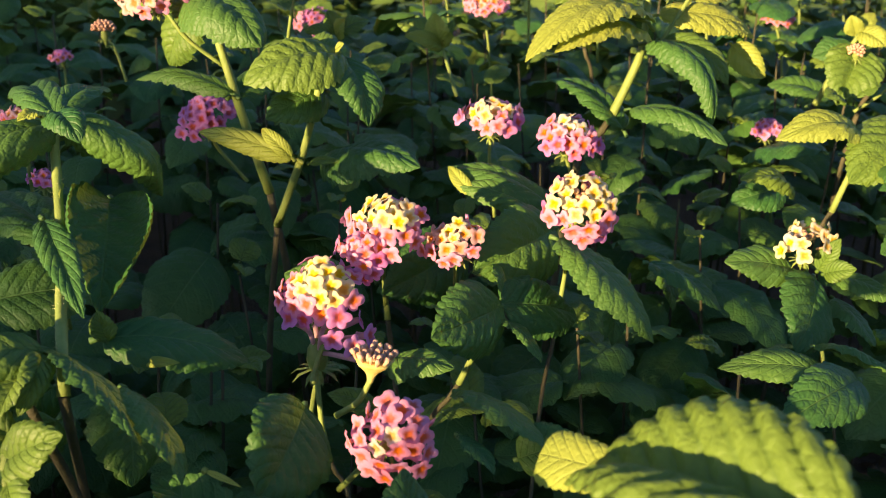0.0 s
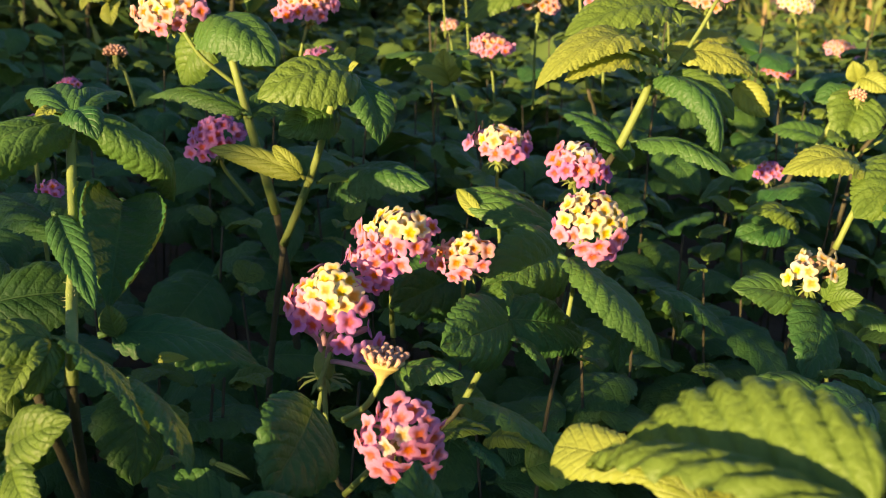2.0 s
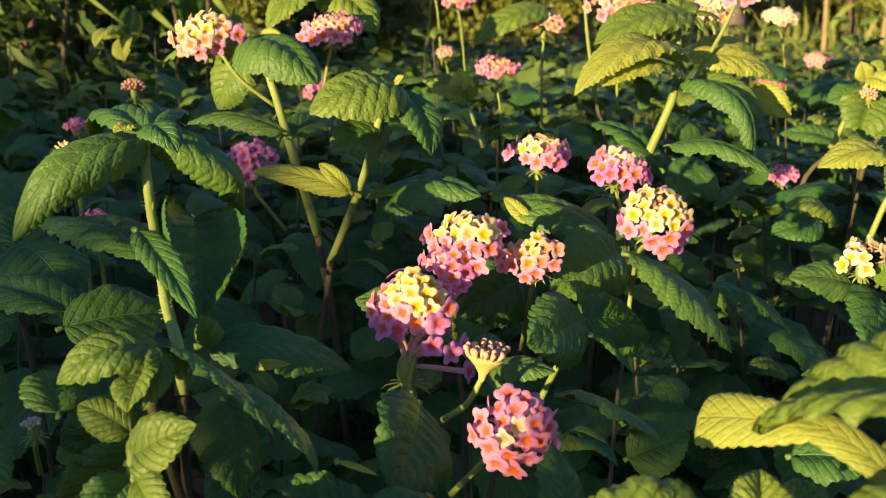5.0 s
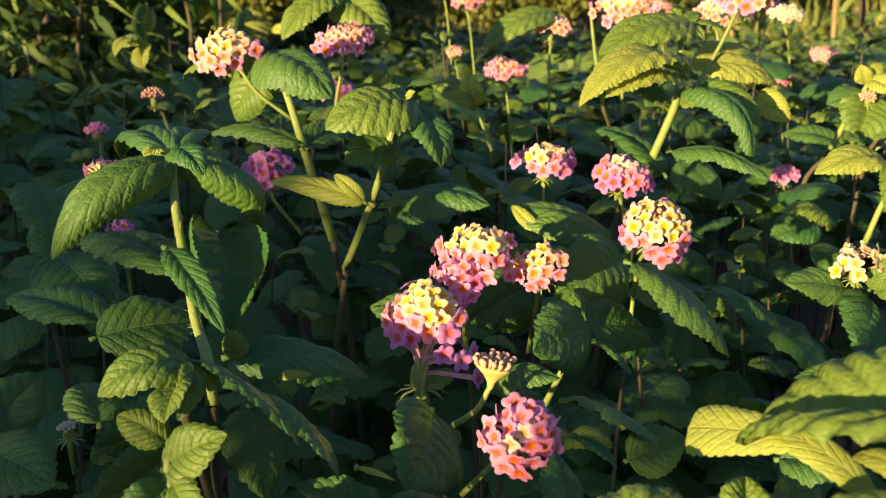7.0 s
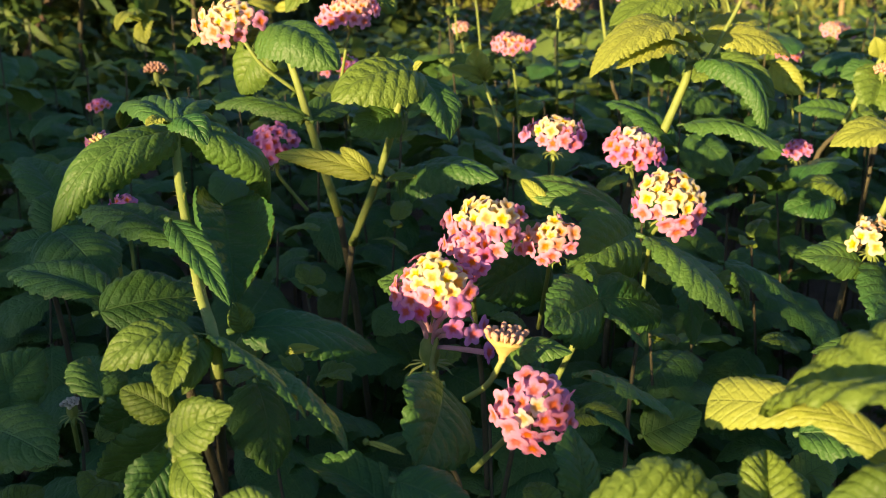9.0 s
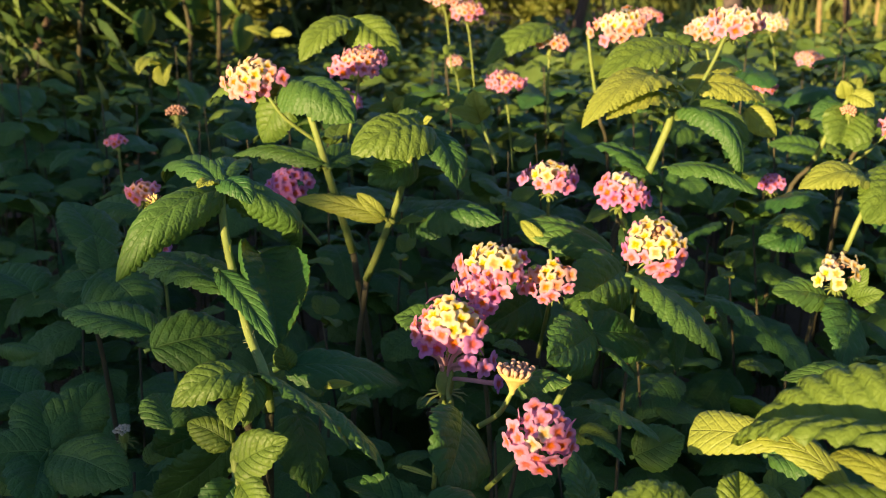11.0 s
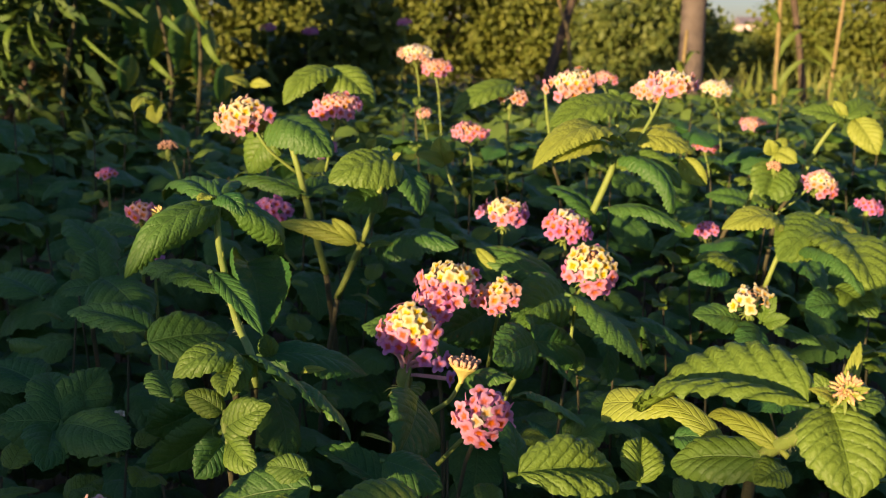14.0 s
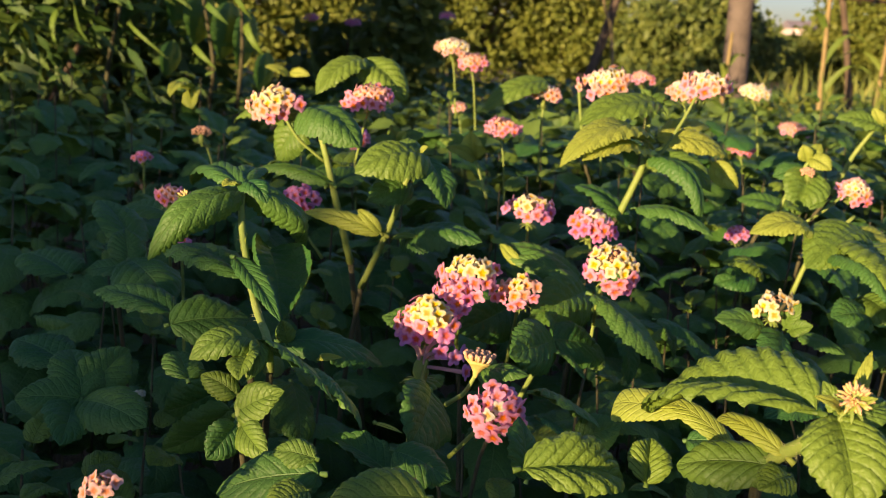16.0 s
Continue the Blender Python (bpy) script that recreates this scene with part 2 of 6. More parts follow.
def leaf_data(length, width, bend=0.4, fold=0.3, curl=0.0, twist=0.0, quilt=1.0, seed=0, teeth=15, nu=46, nv=6, petiole=0.10, wave=1.0, hook=0.0, blunt=0.0, wedge=0.0):
    """A crenate ovate leaf from (0, 0, 0) to (length, 0, 0), upper face to +z; its petiole runs behind the origin."""
    rs = random.Random(seed)
    ph = rs.random() * 9
    verts, faces, uvs = [], [], []
    # midrib: an arc, turned so that its chord lies on x
    mid = []
    x = z = 0.0
    for i in range(nu + 1):
        mid.append((x, z))
        h = min(1.0, max(0.0, ((i + 0.5) / nu - 0.45) / 0.3))
        a = bend * (0.5 - (i + 0.5) / nu) * 2 - hook * h * h * (3 - 2 * h)
        x += math.cos(a) / nu
        z += math.sin(a) / nu
    cl = math.hypot(*mid[-1])
    ca, sa = mid[-1][0] / cl, mid[-1][1] / cl
    mid = [((p * ca + q * sa) / cl, (q * ca - p * sa) / cl) for p, q in mid]
    taper, swell = 0.88 - 0.5 * blunt, 0.48 + 0.6 * wedge
    peak = max((u ** swell) * (1 - u) ** taper for u in [k / 50 for k in range(51)])
    for i in range(nu + 1):
        u = i / nu
        prof = (u ** swell) * (1 - u) ** taper / peak
        tooth = abs(math.sin(math.pi * (u * teeth - 0.25 * u))) ** 0.6
        prof_t = prof * 0.97 + min(0.0027 / width, 0.085) * (tooth - 0.5) * min(1.0, prof * 2.5) if 1 < i < nu - 1 else prof
        px, pz = mid[i]
        tw = twist * (u - 0.3)
        for j in range(-nv, nv + 1):
            s = j / nv
            ss = abs(s)
            edge = prof + (prof_t - prof) * ss ** 3
            w = 0.5 * width * edge * ss
            ang = fold - curl * ss * ss + tw * (1 if s > 0 else -1)
            yy = math.copysign(w * math.cos(ang), s) if s else 0.0
            zz = w * math.sin(ang)
            cell = (u * 8 - ss * 2.2 * 1.0) % 1.0
            bulge = (1 - abs(2 * cell - 1) ** 2.6) * min(1.0, ss * 3.5) * (1 - 0.3 * ss)
            zz += quilt * 0.060 * width * bulge * prof ** 0.5
            zz += wave * 0.035 * width * ss * math.sin(u * 9 + ph + (2 if s > 0 else 0)) * prof
            zz -= 0.055 * width * ss ** 6 * prof
            # uneven blade: slow waves, fine puckers between the veins, a ruffled margin
            q = Vector((u * 4.2 + seed * 1.7, s * 2.1, seed * 0.37))
            zz += wave * 0.055 * width * noise.noise(q) * ss ** 0.7 * prof ** 0.5
            zz += quilt * 0.020 * width * noise.noise(q * 4.5) * min(1.0, ss * 4) * prof ** 0.5
            zz += wave * 0.030 * width * ss ** 4 * math.sin(u * teeth * 1.9 + ph + 2 * s) * prof
            # teeth curl a little
            zz -= 0.02 * width * tooth * ss ** 4 * prof
            xx = px * length + ss * ss * 0.10 * width * (1 - u) * 0.8 - 0.13 * width * ss * (1 - u) ** 4
            verts.append((xx, yy, pz * length + zz))
            uvs.append((u, 0.5 + 0.5 * s))
    c = 2 * nv + 1
    for i in range(nu):
        for j in range(c - 1):
            faces.append((i * c + j, (i + 1) * c + j, (i + 1) * c + j + 1, i * c + j + 1))
    if petiole > 0:
        slope = mid[1][1] / max(mid[1][0], 1e-6)
        pl = petiole * length
        r = 0.0011 + 0.004 * length
        line = [(-pl, 0, -slope * pl * 0.7 - 0.2 * pl), (-pl * 0.4, 0, -slope * pl * 0.35), (0.0, 0, -r * 0.6), (0.55 * length, 0, mid[int(nu * 0.55)][1] * length - r * 0.25)]
        if nu < 30:
            tv, tf = tube_data(line, r, r * 0.35, 5, 4)
        else:
            tv, tf = tube_data(line, r, r * 0.3, 12, 6)
        o = len(verts)
        verts += [tuple(p) for p in tv]
        uvs += [(0.5, 0.5)] * len(tv)
        faces += [tuple(k + o for k in q) for q in tf]
    return verts, faces, uvs


def leaf_pose(base, tip, face):
    b, t = Vector(base), Vector(tip)
    x = (t - b).normalized()
    z = Vector(face)
    z = (z - x * z.dot(x)).normalized()
    y = z.cross(x)
    return Matrix.Translation(b) @ Matrix((x, y, z)).transposed().to_4x4()


SEED = [10]


def leaf(plant, base, tip, width, face, bend=0.4, fold=0.3, curl=0.25, twist=0.0, young=False, label="", quilt=None, fresh_lit=False, hook=0.0, blunt=0.0, wedge=0.0, wave=None):
    SEED[0] += 1
    if quilt is None:
        quilt = 0.9 if fresh_lit or young else 0.6
    L = (Vector(tip) - Vector(base)).length
    width = min(width, L * 0.92)
    if wave is None:
        wave = min(1.0, 0.026 / max(width, 0.001))
    v, f, uv = leaf_data(L, width, bend, fold, curl, twist, quilt, seed=SEED[0], teeth=max(9, int(L / 0.0029)), nu=5 * max(9, int(L / 0.0029)), nv=8, wave=wave, hook=hook, blunt=blunt, wedge=wedge)
    # the two paler colours also brighten leaves that catch the sun
    me = mesh_from("leaf", v, f, [M_YOUNG_LIT if young else M_FRESH_LIT if fresh_lit else M_LEAF], uv)
    return part_mesh("leaf", me, plant, plant.matrix_world.inverted() @ leaf_pose(base, tip, face), label)


def plant_at(x, y, label, group=""):
    ob = new("lantana_plant")
    ob.matrix_basis = Matrix.Translation((x, y, 0))
    ob.matrix_world = ob.matrix_basis.copy()
    ob.empty_display_size = 0.05
    return tagged(ob, label, "plant", group)


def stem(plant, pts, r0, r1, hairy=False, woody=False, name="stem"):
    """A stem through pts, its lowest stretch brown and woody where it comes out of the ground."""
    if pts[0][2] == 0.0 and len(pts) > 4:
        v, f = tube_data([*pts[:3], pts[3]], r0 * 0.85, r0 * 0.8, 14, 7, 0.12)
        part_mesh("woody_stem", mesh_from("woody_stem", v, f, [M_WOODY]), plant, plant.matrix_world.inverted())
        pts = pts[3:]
    v, f = tube_data(pts, r0, r1, 14, 8, 0.08)
    ids = None
    mats = [M_WOODY if woody else M_STEM]
    if hairy:
        rs = random.Random(len(pts) + int(pts[0][0] * 1e4))
        nf = len(f)
        blocks = [(v, f)]
        line = curve_points(pts, 60)
        for k in range(90):
            i = rs.randrange(1, 60)
            d = (line[i] - line[i - 1]).normalized()
            o = Vector((rs.uniform(-1, 1), rs.uniform(-1, 1), rs.uniform(-1, 1)))
            o = (o - d * o.dot(d)).normalized()
            s = d.cross(o) * 0.00012
            p = line[i] + o * r0 * 0.8
            q = line[i] + o * (r0 + rs.uniform(0.0008, 0.0018)) + d * 0.0003
            blocks.append(([p - s, p + s, q], [(0, 1, 2)]))
        v, f = join(blocks)
        mats.append(M_HAIR)
        ids = [0] * nf + [1] * (len(f) - nf)
    me = mesh_from(name, v, f, mats, None, True, ids)
    return part_mesh(name, me, plant, plant.matrix_world.inverted())


# ---- florets ----
def floret_mesh(kind, variant):
    """A salver-shaped floret: narrow tube below the origin, four or five rounded lobes round a dimpled eye."""
    rs = random.Random(variant * 17 + 3)
    R = 0.0045
    lobes = 5 if variant % 3 == 0 else 4
    na = lobes * 6
    size = [rs.uniform(0.82, 1.12) for _ in range(lobes)]
    rings = (0.10, 0.24, 0.5, 0.8, 1.0)
    verts, faces, uvs = [], [], []
    for r in rings:
        for j in range(na):
            t = 2 * math.pi * j / na
            k = int(j / 6) % lobes
            c = abs(math.sin(math.pi * ((j % 6) + 0.5) / 6))
            rim = R * size[k] * (0.50 + 0.57 * c ** 0.55)
            rr = rim * r if r > 0.3 else R * r
            z = {0.10: -0.0005, 0.24: -0.0001, 0.5: 0.0001, 0.8: 0.0002, 1.0: -0.0002}[r]
            z += 0.0006 * r * r * math.sin(t * 2 + variant) + (0.0006 * r * c if r > 0.3 else 0)
            verts.append((rr * math.cos(t), rr * math.sin(t), z))
            uvs.append((r, 0.5))
    for i in range(len(rings) - 1):
        for j in range(na):
            k = (j + 1) % na
            faces.append((i * na + j, (i + 1) * na + j, (i + 1) * na + k, i * na + k))
    faces.append(tuple(range(na)))
    o = len(verts)
    for z, rr in ((-0.0006, 0.0009), (-0.0032, 0.0006), (-0.0062, 0.0007)):
        for j in range(6):
            t = 2 * math.pi * j / 6
            verts.append((rr * math.cos(t) + 0.0004 * math.sin(z * 300), rr * math.sin(t), z))
            uvs.append((0.0, 0.5))
    for i in range(2):
        for j in range(6):
            k = (j + 1) % 6
            faces.append((o + i * 6 + j, o + i * 6 + k, o + (i + 1) * 6 + k, o + (i + 1) * 6 + j))
    return mesh_from("floret", verts, faces, [PETAL[kind]], uvs)


FLORET = {(k, v): floret_mesh(k, v) for k in PETAL if k != "tube" for v in range(4)}


def bud_mesh(variant):
    """A closed floret bud, a small blunt four-sided club."""
    verts, faces = [], []
    for z, r in ((-0.007, 0.0006), (-0.002, 0.0011), (0.0, 0.0019), (0.0013, 0.0015), (0.0020, 0.0005)):
        for j in range(6):
            t = 2 * math.pi * j / 6
            verts.append((r * math.cos(t), r * math.sin(t), z))
    for i in range(4):
        for j in range(6):
            k = (j + 1) % 6
            faces.append((i * 6 + j, i * 6 + k, (i + 1) * 6 + k, (i + 1) * 6 + j))
    faces.append((24, 25, 26, 27, 28, 29))
    return mesh_from("bud", verts, faces, [(M_WITHER, M_BUD, PETAL["cream"])[variant]], [(0.9, 0.5)] * len(verts))


BUD = [bud_mesh(0), bud_mesh(1), bud_mesh(2)]


def slim_bud_mesh(variant):
    """A closed pointed bud one unit long, a little bent."""
    verts, faces = [], []
    for z, r, o in ((0.25, 0.05, 0.0), (0.55, 0.085, 0.0), (0.78, 0.12, 0.01), (0.92, 0.08, 0.03), (1.0, 0.015, 0.05)):
        for j in range(5):
            t = 2 * math.pi * j / 5
            verts.append((r * math.cos(t) + o * (variant - 1), r * math.sin(t), z))
    for i in range(4):
        for j in range(5):
            k = (j + 1) % 5
            faces.append((i * 5 + j, i * 5 + k, (i + 1) * 5 + k, (i + 1) * 5 + j))
    faces.append((20, 21, 22, 23, 24))
    return mesh_from("bud", verts, faces, [(M_BUD, M_SLIM, M_SLIM, M_YOUNG_LIT)[variant]], [(0.9, 0.5)] * len(verts))


SLIM_BUD = [slim_bud_mesh(k) for k in range(4)]


def receptacle_mesh():
    """Green base of a flower head with a ring of narrow bracts."""
    blocks = []
    verts, faces = [], []
    for z, r in ((-0.010, 0.0012), (-0.006, 0.0022), (-0.002, 0.0034), (0.002, 0.0030), (0.005, 0.0012)):
        for j in range(8):
            t = 2 * math.pi * j / 8
            verts.append((r * math.cos(t), r * math.sin(t), z))
    for i in range(4):
        for j in range(8):
            k = (j + 1) % 8
            faces.append((i * 8 + j, i * 8 + k, (i + 1) * 8 + k, (i + 1) * 8 + j))
    faces.append(tuple(32 + j for j in range(8)))
    blocks.append((verts, faces))
    for j in range(10):
        t = 2 * math.pi * j / 10
        d, s = Vector((math.cos(t), math.sin(t), -0.25)), Vector((-math.sin(t), math.cos(t), 0)) * 0.0007
        p = d * 0.002 + Vector((0, 0, -0.004))
        q = p + d * 0.0045
        e = p + d * 0.007 + Vector((0, 0, -0.001))
        up = Vector((0, 0, 0.0004))
        blocks.append(([p - s, p + s, q + s + up, q - s + up, e], [(0, 1, 2, 3), (3, 2, 4)]))
    v, f = join(blocks)
    return mesh_from("flower_head", v, f, [M_STEM])


RECEPT = receptacle_mesh()


def flower_head(plant, centre, R, axis=(0, 0, 1), inner="yellow", outer="pink", low=None, split=48, reach=112, buds=0, closed=False, bud_kind=0, flat=0.8, seed=1, skip=0.08):
    """A domed umbel round centre: inner florets to split degrees from its axis, outer ones to reach, and low ones beneath."""
    rs = random.Random(seed)
    rot = Vector((0, 0, 1)).rotation_difference(Vector(axis).normalized()).to_matrix().to_4x4()
    hd = part_mesh("flower_head", RECEPT, plant, plant.matrix_world.inverted() @ Matrix.Translation(centre) @ rot @ Matrix.Translation((0, 0, -0.35 * R)) @ Matrix.Scale(0.75, 4))
    split += 6
    undo = Matrix.Scale(1 / 0.75, 4)
    cosr = math.cos(radians(reach))
    size = (R / 0.0165) ** 0.4
    wide, turn, tilt = rs.uniform(0.93, 1.08), rs.uniform(0, 3.14), rs.uniform(0, 6.28)
    # candidate places on the dome, taken from its top downwards as far as the florets leave room
    many = []
    for i in range(700):
        c = 1 - rs.random() * (1 - cosr)
        s, ph = math.sqrt(max(0.0, 1 - c * c)), rs.uniform(0, 6.2832)
        many.append((math.degrees(math.acos(c)), ph, Vector((s * math.cos(ph), s * math.sin(ph), c))))
    many.sort(key=lambda e: e[0])
    room = (0.0034 if closed else 0.0055) * size
    placed = []
    for th, ph, d in many:
        skirt = min(1.0, max(0.0, (th - split + 8) / 30))
        lump = 1 + (0.06 * math.sin(2 * ph + tilt) + 0.05 * math.sin(3 * ph + 2 * tilt)) * (0.3 + skirt)
        p = Matrix.Rotation(turn, 3, "Z") @ Vector((d.x * wide, d.y / wide, 0)) * R * lump
        p.z = (d.z * flat + 0.35) * R
        i = len(placed)
        near = room * ((0.6 if i <= buds else 0.95) + 0.12 * skirt)
        if any((p - o).length < near for o in placed):
            continue
        placed.append(p)
        if rs.random() < skip and th > split:
            continue
        if i < buds or closed:
            me, k = BUD[bud_kind], 0.88
        else:
            edge = th + 9 * math.cos(ph - tilt) + rs.uniform(-6, 6)
            kind = inner if edge < split else outer
            if low and edge > split + 34:
                kind = low
            me, k = FLORET[kind, rs.randrange(4)], rs.uniform(0.95, 1.05) + skirt * rs.uniform(-0.06, 0.10)
            if rs.random() < 0.10:
                k *= rs.choice((0.90, 1.10))
        dd = (p - Vector((0, 0, 0.35 * R))).normalized()
        nrm = (Vector((dd.x, dd.y, dd.z + 0.05)) + Vector((rs.uniform(-.24, .24), rs.uniform(-.30, .20), rs.uniform(-.15, .25))) * (1 + 0.7 * skirt) + Vector((-0.22, -0.45, 0.06))).normalized()
        m = Matrix.Translation(p * k * (1 + skirt * rs.uniform(-0.14, 0.05) + rs.uniform(-0.04, 0.05))) @ nrm.to_track_quat("Z", "Y").to_matrix().to_4x4() @ Matrix.Rotation(rs.random() * 6.28, 4, "Z") @ Matrix.Scale((rs.uniform(0.76, 0.90) + 0.16 * skirt) * size, 4)
        part_mesh("floret" if me.name.startswith("floret") else "bud", me, hd, undo @ m)
    return hd


def open_umbel(plant, centre, ends, kind="magenta", seed=1):
    """The oldest florets of a head: long bare tubes that spread from a bracted base, each with its floret. ends: offsets from centre."""
    rs = random.Random(seed)
    inv = plant.matrix_world.inverted()
    hd = part_mesh("flower_head", RECEPT, plant, inv @ Matrix.Translation(centre) @ Matrix.Scale(1.25, 4))
    for e in ends:
        q = Vector(e)
        bow = Vector((q.x * 0.25, q.y * 0.25, q.z * 0.55)) + Vector((rs.uniform(-1, 1), rs.uniform(-1, 1), 0)) * 0.0008
        v, f = tube_data([(q.x * 0.05, q.y * 0.05, 0.0), bow, q * 0.97], 0.0006, 0.0010, 8, 6)
        part_mesh("flower_tube", mesh_from("flower_tube", v, f, [PETAL["tube"]], [(0.8, 0.5)] * len(v)), hd)
        d = (q - bow).normalized() * 0.6 + Vector((q.x, q.y - 0.006, 0)).normalized() * 0.7
        m = Matrix.Translation(q) @ d.to_track_quat("Z", "Y").to_matrix().to_4x4() @ Matrix.Rotation(rs.random() * 6.28, 4, "Z") @ Matrix.Scale(rs.uniform(0.70, 0.85), 4)
        part_mesh("floret", FLORET[kind, rs.randrange(4)], hd, m)
    return hd


def bud_head(plant, centre, R, axis, green=False, seed=1):
    """A head not yet open: slim pointed hairy buds packed round a small base, with loose narrow bracts."""
    rs = random.Random(seed)
    rot = Vector((0, 0, 1)).rotation_difference(Vector(axis).normalized()).to_matrix().to_4x4()
    hd = part_mesh("flower_head", RECEPT, plant, plant.matrix_world.inverted() @ Matrix.Translation(centre) @ rot @ Matrix.Scale(0.7, 4))
    for i in range(120):
        c = 1 - 1.15 * (i + 0.5) / 120
        a, q = i * 2.39996, math.sqrt(max(0.0, 1 - c * c))
        d = (Vector((q * math.cos(a), q * math.sin(a), c)) + Vector((rs.uniform(-.2, .2), rs.uniform(-.2, .2), rs.uniform(-.2, .2)))).normalized()
        m = d.to_track_quat("Z", "Y").to_matrix().to_4x4()
        k = rs.uniform(0.45, 1.08) * R / 0.7
        part_mesh("bud", SLIM_BUD[3 if green and i > 20 else rs.randrange(3)], hd, m @ Matrix.Diagonal((R, R, k, 1)))
    return hd


def cup_head(plant, centre, R, axis, seed=1):
    """A young head with a pale funnel below and a flat rim of closed buds."""
    rs = random.Random(seed)
    rot = Vector((0, 0, 1)).rotation_difference(Vector(axis).normalized()).to_matrix().to_4x4()
    verts, faces = [], []
    for z, r in ((-1.15, 0.14), (-0.85, 0.20), (-0.5, 0.42), (-0.15, 0.80), (0.0, 0.92), (0.02, 0.5)):
        for j in range(14):
            t = 2 * math.pi * j / 14
            w = 1 + 0.10 * math.sin(5 * t) * (r > 0.3)
            verts.append((r * w * R * math.cos(t), r * w * R * math.sin(t), z * R))
    for i in range(5):
        for j in range(14):
            k = (j + 1) % 14
            faces.append((i * 14 + j, i * 14 + k, (i + 1) * 14 + k, (i + 1) * 14 + j))
    faces.append(tuple(70 + j for j in range(14)))
    hd = part_mesh("flower_head", mesh_from("flower_head", verts, faces, [M_CUP]), plant, plant.matrix_world.inverted() @ Matrix.Translation(centre) @ rot)
    for i in range(26):
        r, t = R * math.sqrt((i + 0.5) / 26) * 0.98, i * 2.39996
        m = Matrix.Translation((r * math.cos(t), r * math.sin(t), 0.0022 + rs.uniform(-0.0006, 0.0006))) @ Matrix.Rotation(0.5 * r / R, 4, Vector((-math.sin(t), math.cos(t), 0))) @ Matrix.Scale(rs.uniform(0.45, 0.7), 4)
        part_mesh("bud", BUD[1], hd, m)
    return hd


# ---- the plants in bloom near the camera ----
p1 = plant_at(-0.13, 0.37, "green lantana plant with arching crinkled leaves on a hairy stem", "lantana plants in bloom")
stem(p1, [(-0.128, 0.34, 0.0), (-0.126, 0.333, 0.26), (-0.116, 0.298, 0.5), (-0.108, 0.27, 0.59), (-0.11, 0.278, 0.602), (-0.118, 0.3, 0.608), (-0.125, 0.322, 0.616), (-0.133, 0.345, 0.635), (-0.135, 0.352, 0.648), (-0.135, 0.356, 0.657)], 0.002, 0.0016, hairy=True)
leaf(p1, (-0.137, 0.355, 0.656), (-0.175, 0.325, 0.625), 0.025, (0.34, -0.36, 0.87), bend=0.6, hook=0.5, fold=0.12, curl=0.8)
leaf(p1, (-0.132, 0.358, 0.658), (-0.106, 0.38, 0.621), 0.025, (0.5, -0.34, 0.78), bend=0.5, hook=0.5, fold=0.1, curl=1.1)
leaf(p1, (-0.137, 0.362, 0.657), (-0.175, 0.42, 0.647), 0.020, (0, -0.22, 0.97), bend=0.6, fold=0.3, curl=0.4)
leaf(p1, (-0.133, 0.352, 0.66), (-0.12, 0.338, 0.653), 0.015, (0.2, -0.55, 0.8), bend=0.9, fold=0.3, curl=0.4)
leaf(p1, (-0.138, 0.366, 0.658), (-0.133, 0.41, 0.654), 0.015, (0.1, -0.35, 0.93), bend=0.6)
leaf(p1, (-0.136, 0.35, 0.66), (-0.142, 0.34, 0.66), 0.010, (-0.3, -0.6, 0.7), bend=0.6, young=True)
leaf(p1, (-0.13, 0.335, 0.616), (-0.195, 0.4, 0.613), 0.033, (0.42, -0.36, 0.83), bend=0.35, fold=0.2, curl=0.3)
leaf(p1, (-0.134, 0.332, 0.626), (-0.106, 0.288, 0.608), 0.013, (0.22, -0.55, 0.8), bend=0.25, fold=0.35, curl=0.2)
leaf(p1, (-0.122, 0.365, 0.623), (-0.108, 0.305, 0.602), 0.044, (0.36, -0.82, 0.42), bend=0.2, fold=0.1, curl=-0.75)
# thin yellow sliver added as a sunlit streak beside the stem
leaf(p1, (-0.132, 0.345, 0.635), (-0.13, 0.338, 0.625), 0.004, (-0.6, -0.7, 0.3), young=True, fold=0.5)
stem(p1, [(-0.142, 0.354, 0.657), (-0.152, 0.352, 0.6565), (-0.162, 0.35, 0.648)], 0.0010, 0.0009, name="flower_stalk")
bud_head(p1, (-0.162, 0.35, 0.651), 0.0056, (-0.2, -0.4, 1), green=True, seed=3)

s1 = plant_at(-0.118, 0.28, "young lantana shoot with small bright folded leaves", "lantana plants in bloom")
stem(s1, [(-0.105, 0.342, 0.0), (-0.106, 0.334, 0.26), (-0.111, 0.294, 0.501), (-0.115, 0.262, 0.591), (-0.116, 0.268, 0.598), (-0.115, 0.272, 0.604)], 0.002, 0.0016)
leaf(s1, (-0.115, 0.274, 0.603), (-0.14, 0.258, 0.599), 0.020, (-0.26, -0.6, 0.75), bend=0.9, fold=0.25, curl=0.5, fresh_lit=True)
leaf(s1, (-0.116, 0.264, 0.601), (-0.117, 0.246, 0.595), 0.015, (-0.25, -0.86, 0.4), bend=0.3, fold=0.55, quilt=0.5, fresh_lit=True)
leaf(s1, (-0.113, 0.27, 0.604), (-0.115, 0.254, 0.592), 0.010, (0.45, -0.8, 0.35), bend=0.9, fold=0.4, fresh_lit=True)
leaf(s1, (-0.117, 0.268, 0.603), (-0.122, 0.262, 0.602), 0.005, (-0.3, -0.8, 0.5), young=True)
leaf(s1, (-0.115, 0.266, 0.603), (-0.114, 0.258, 0.599), 0.004, (-0.5, -0.8, 0.3), young=True, fold=0.5)
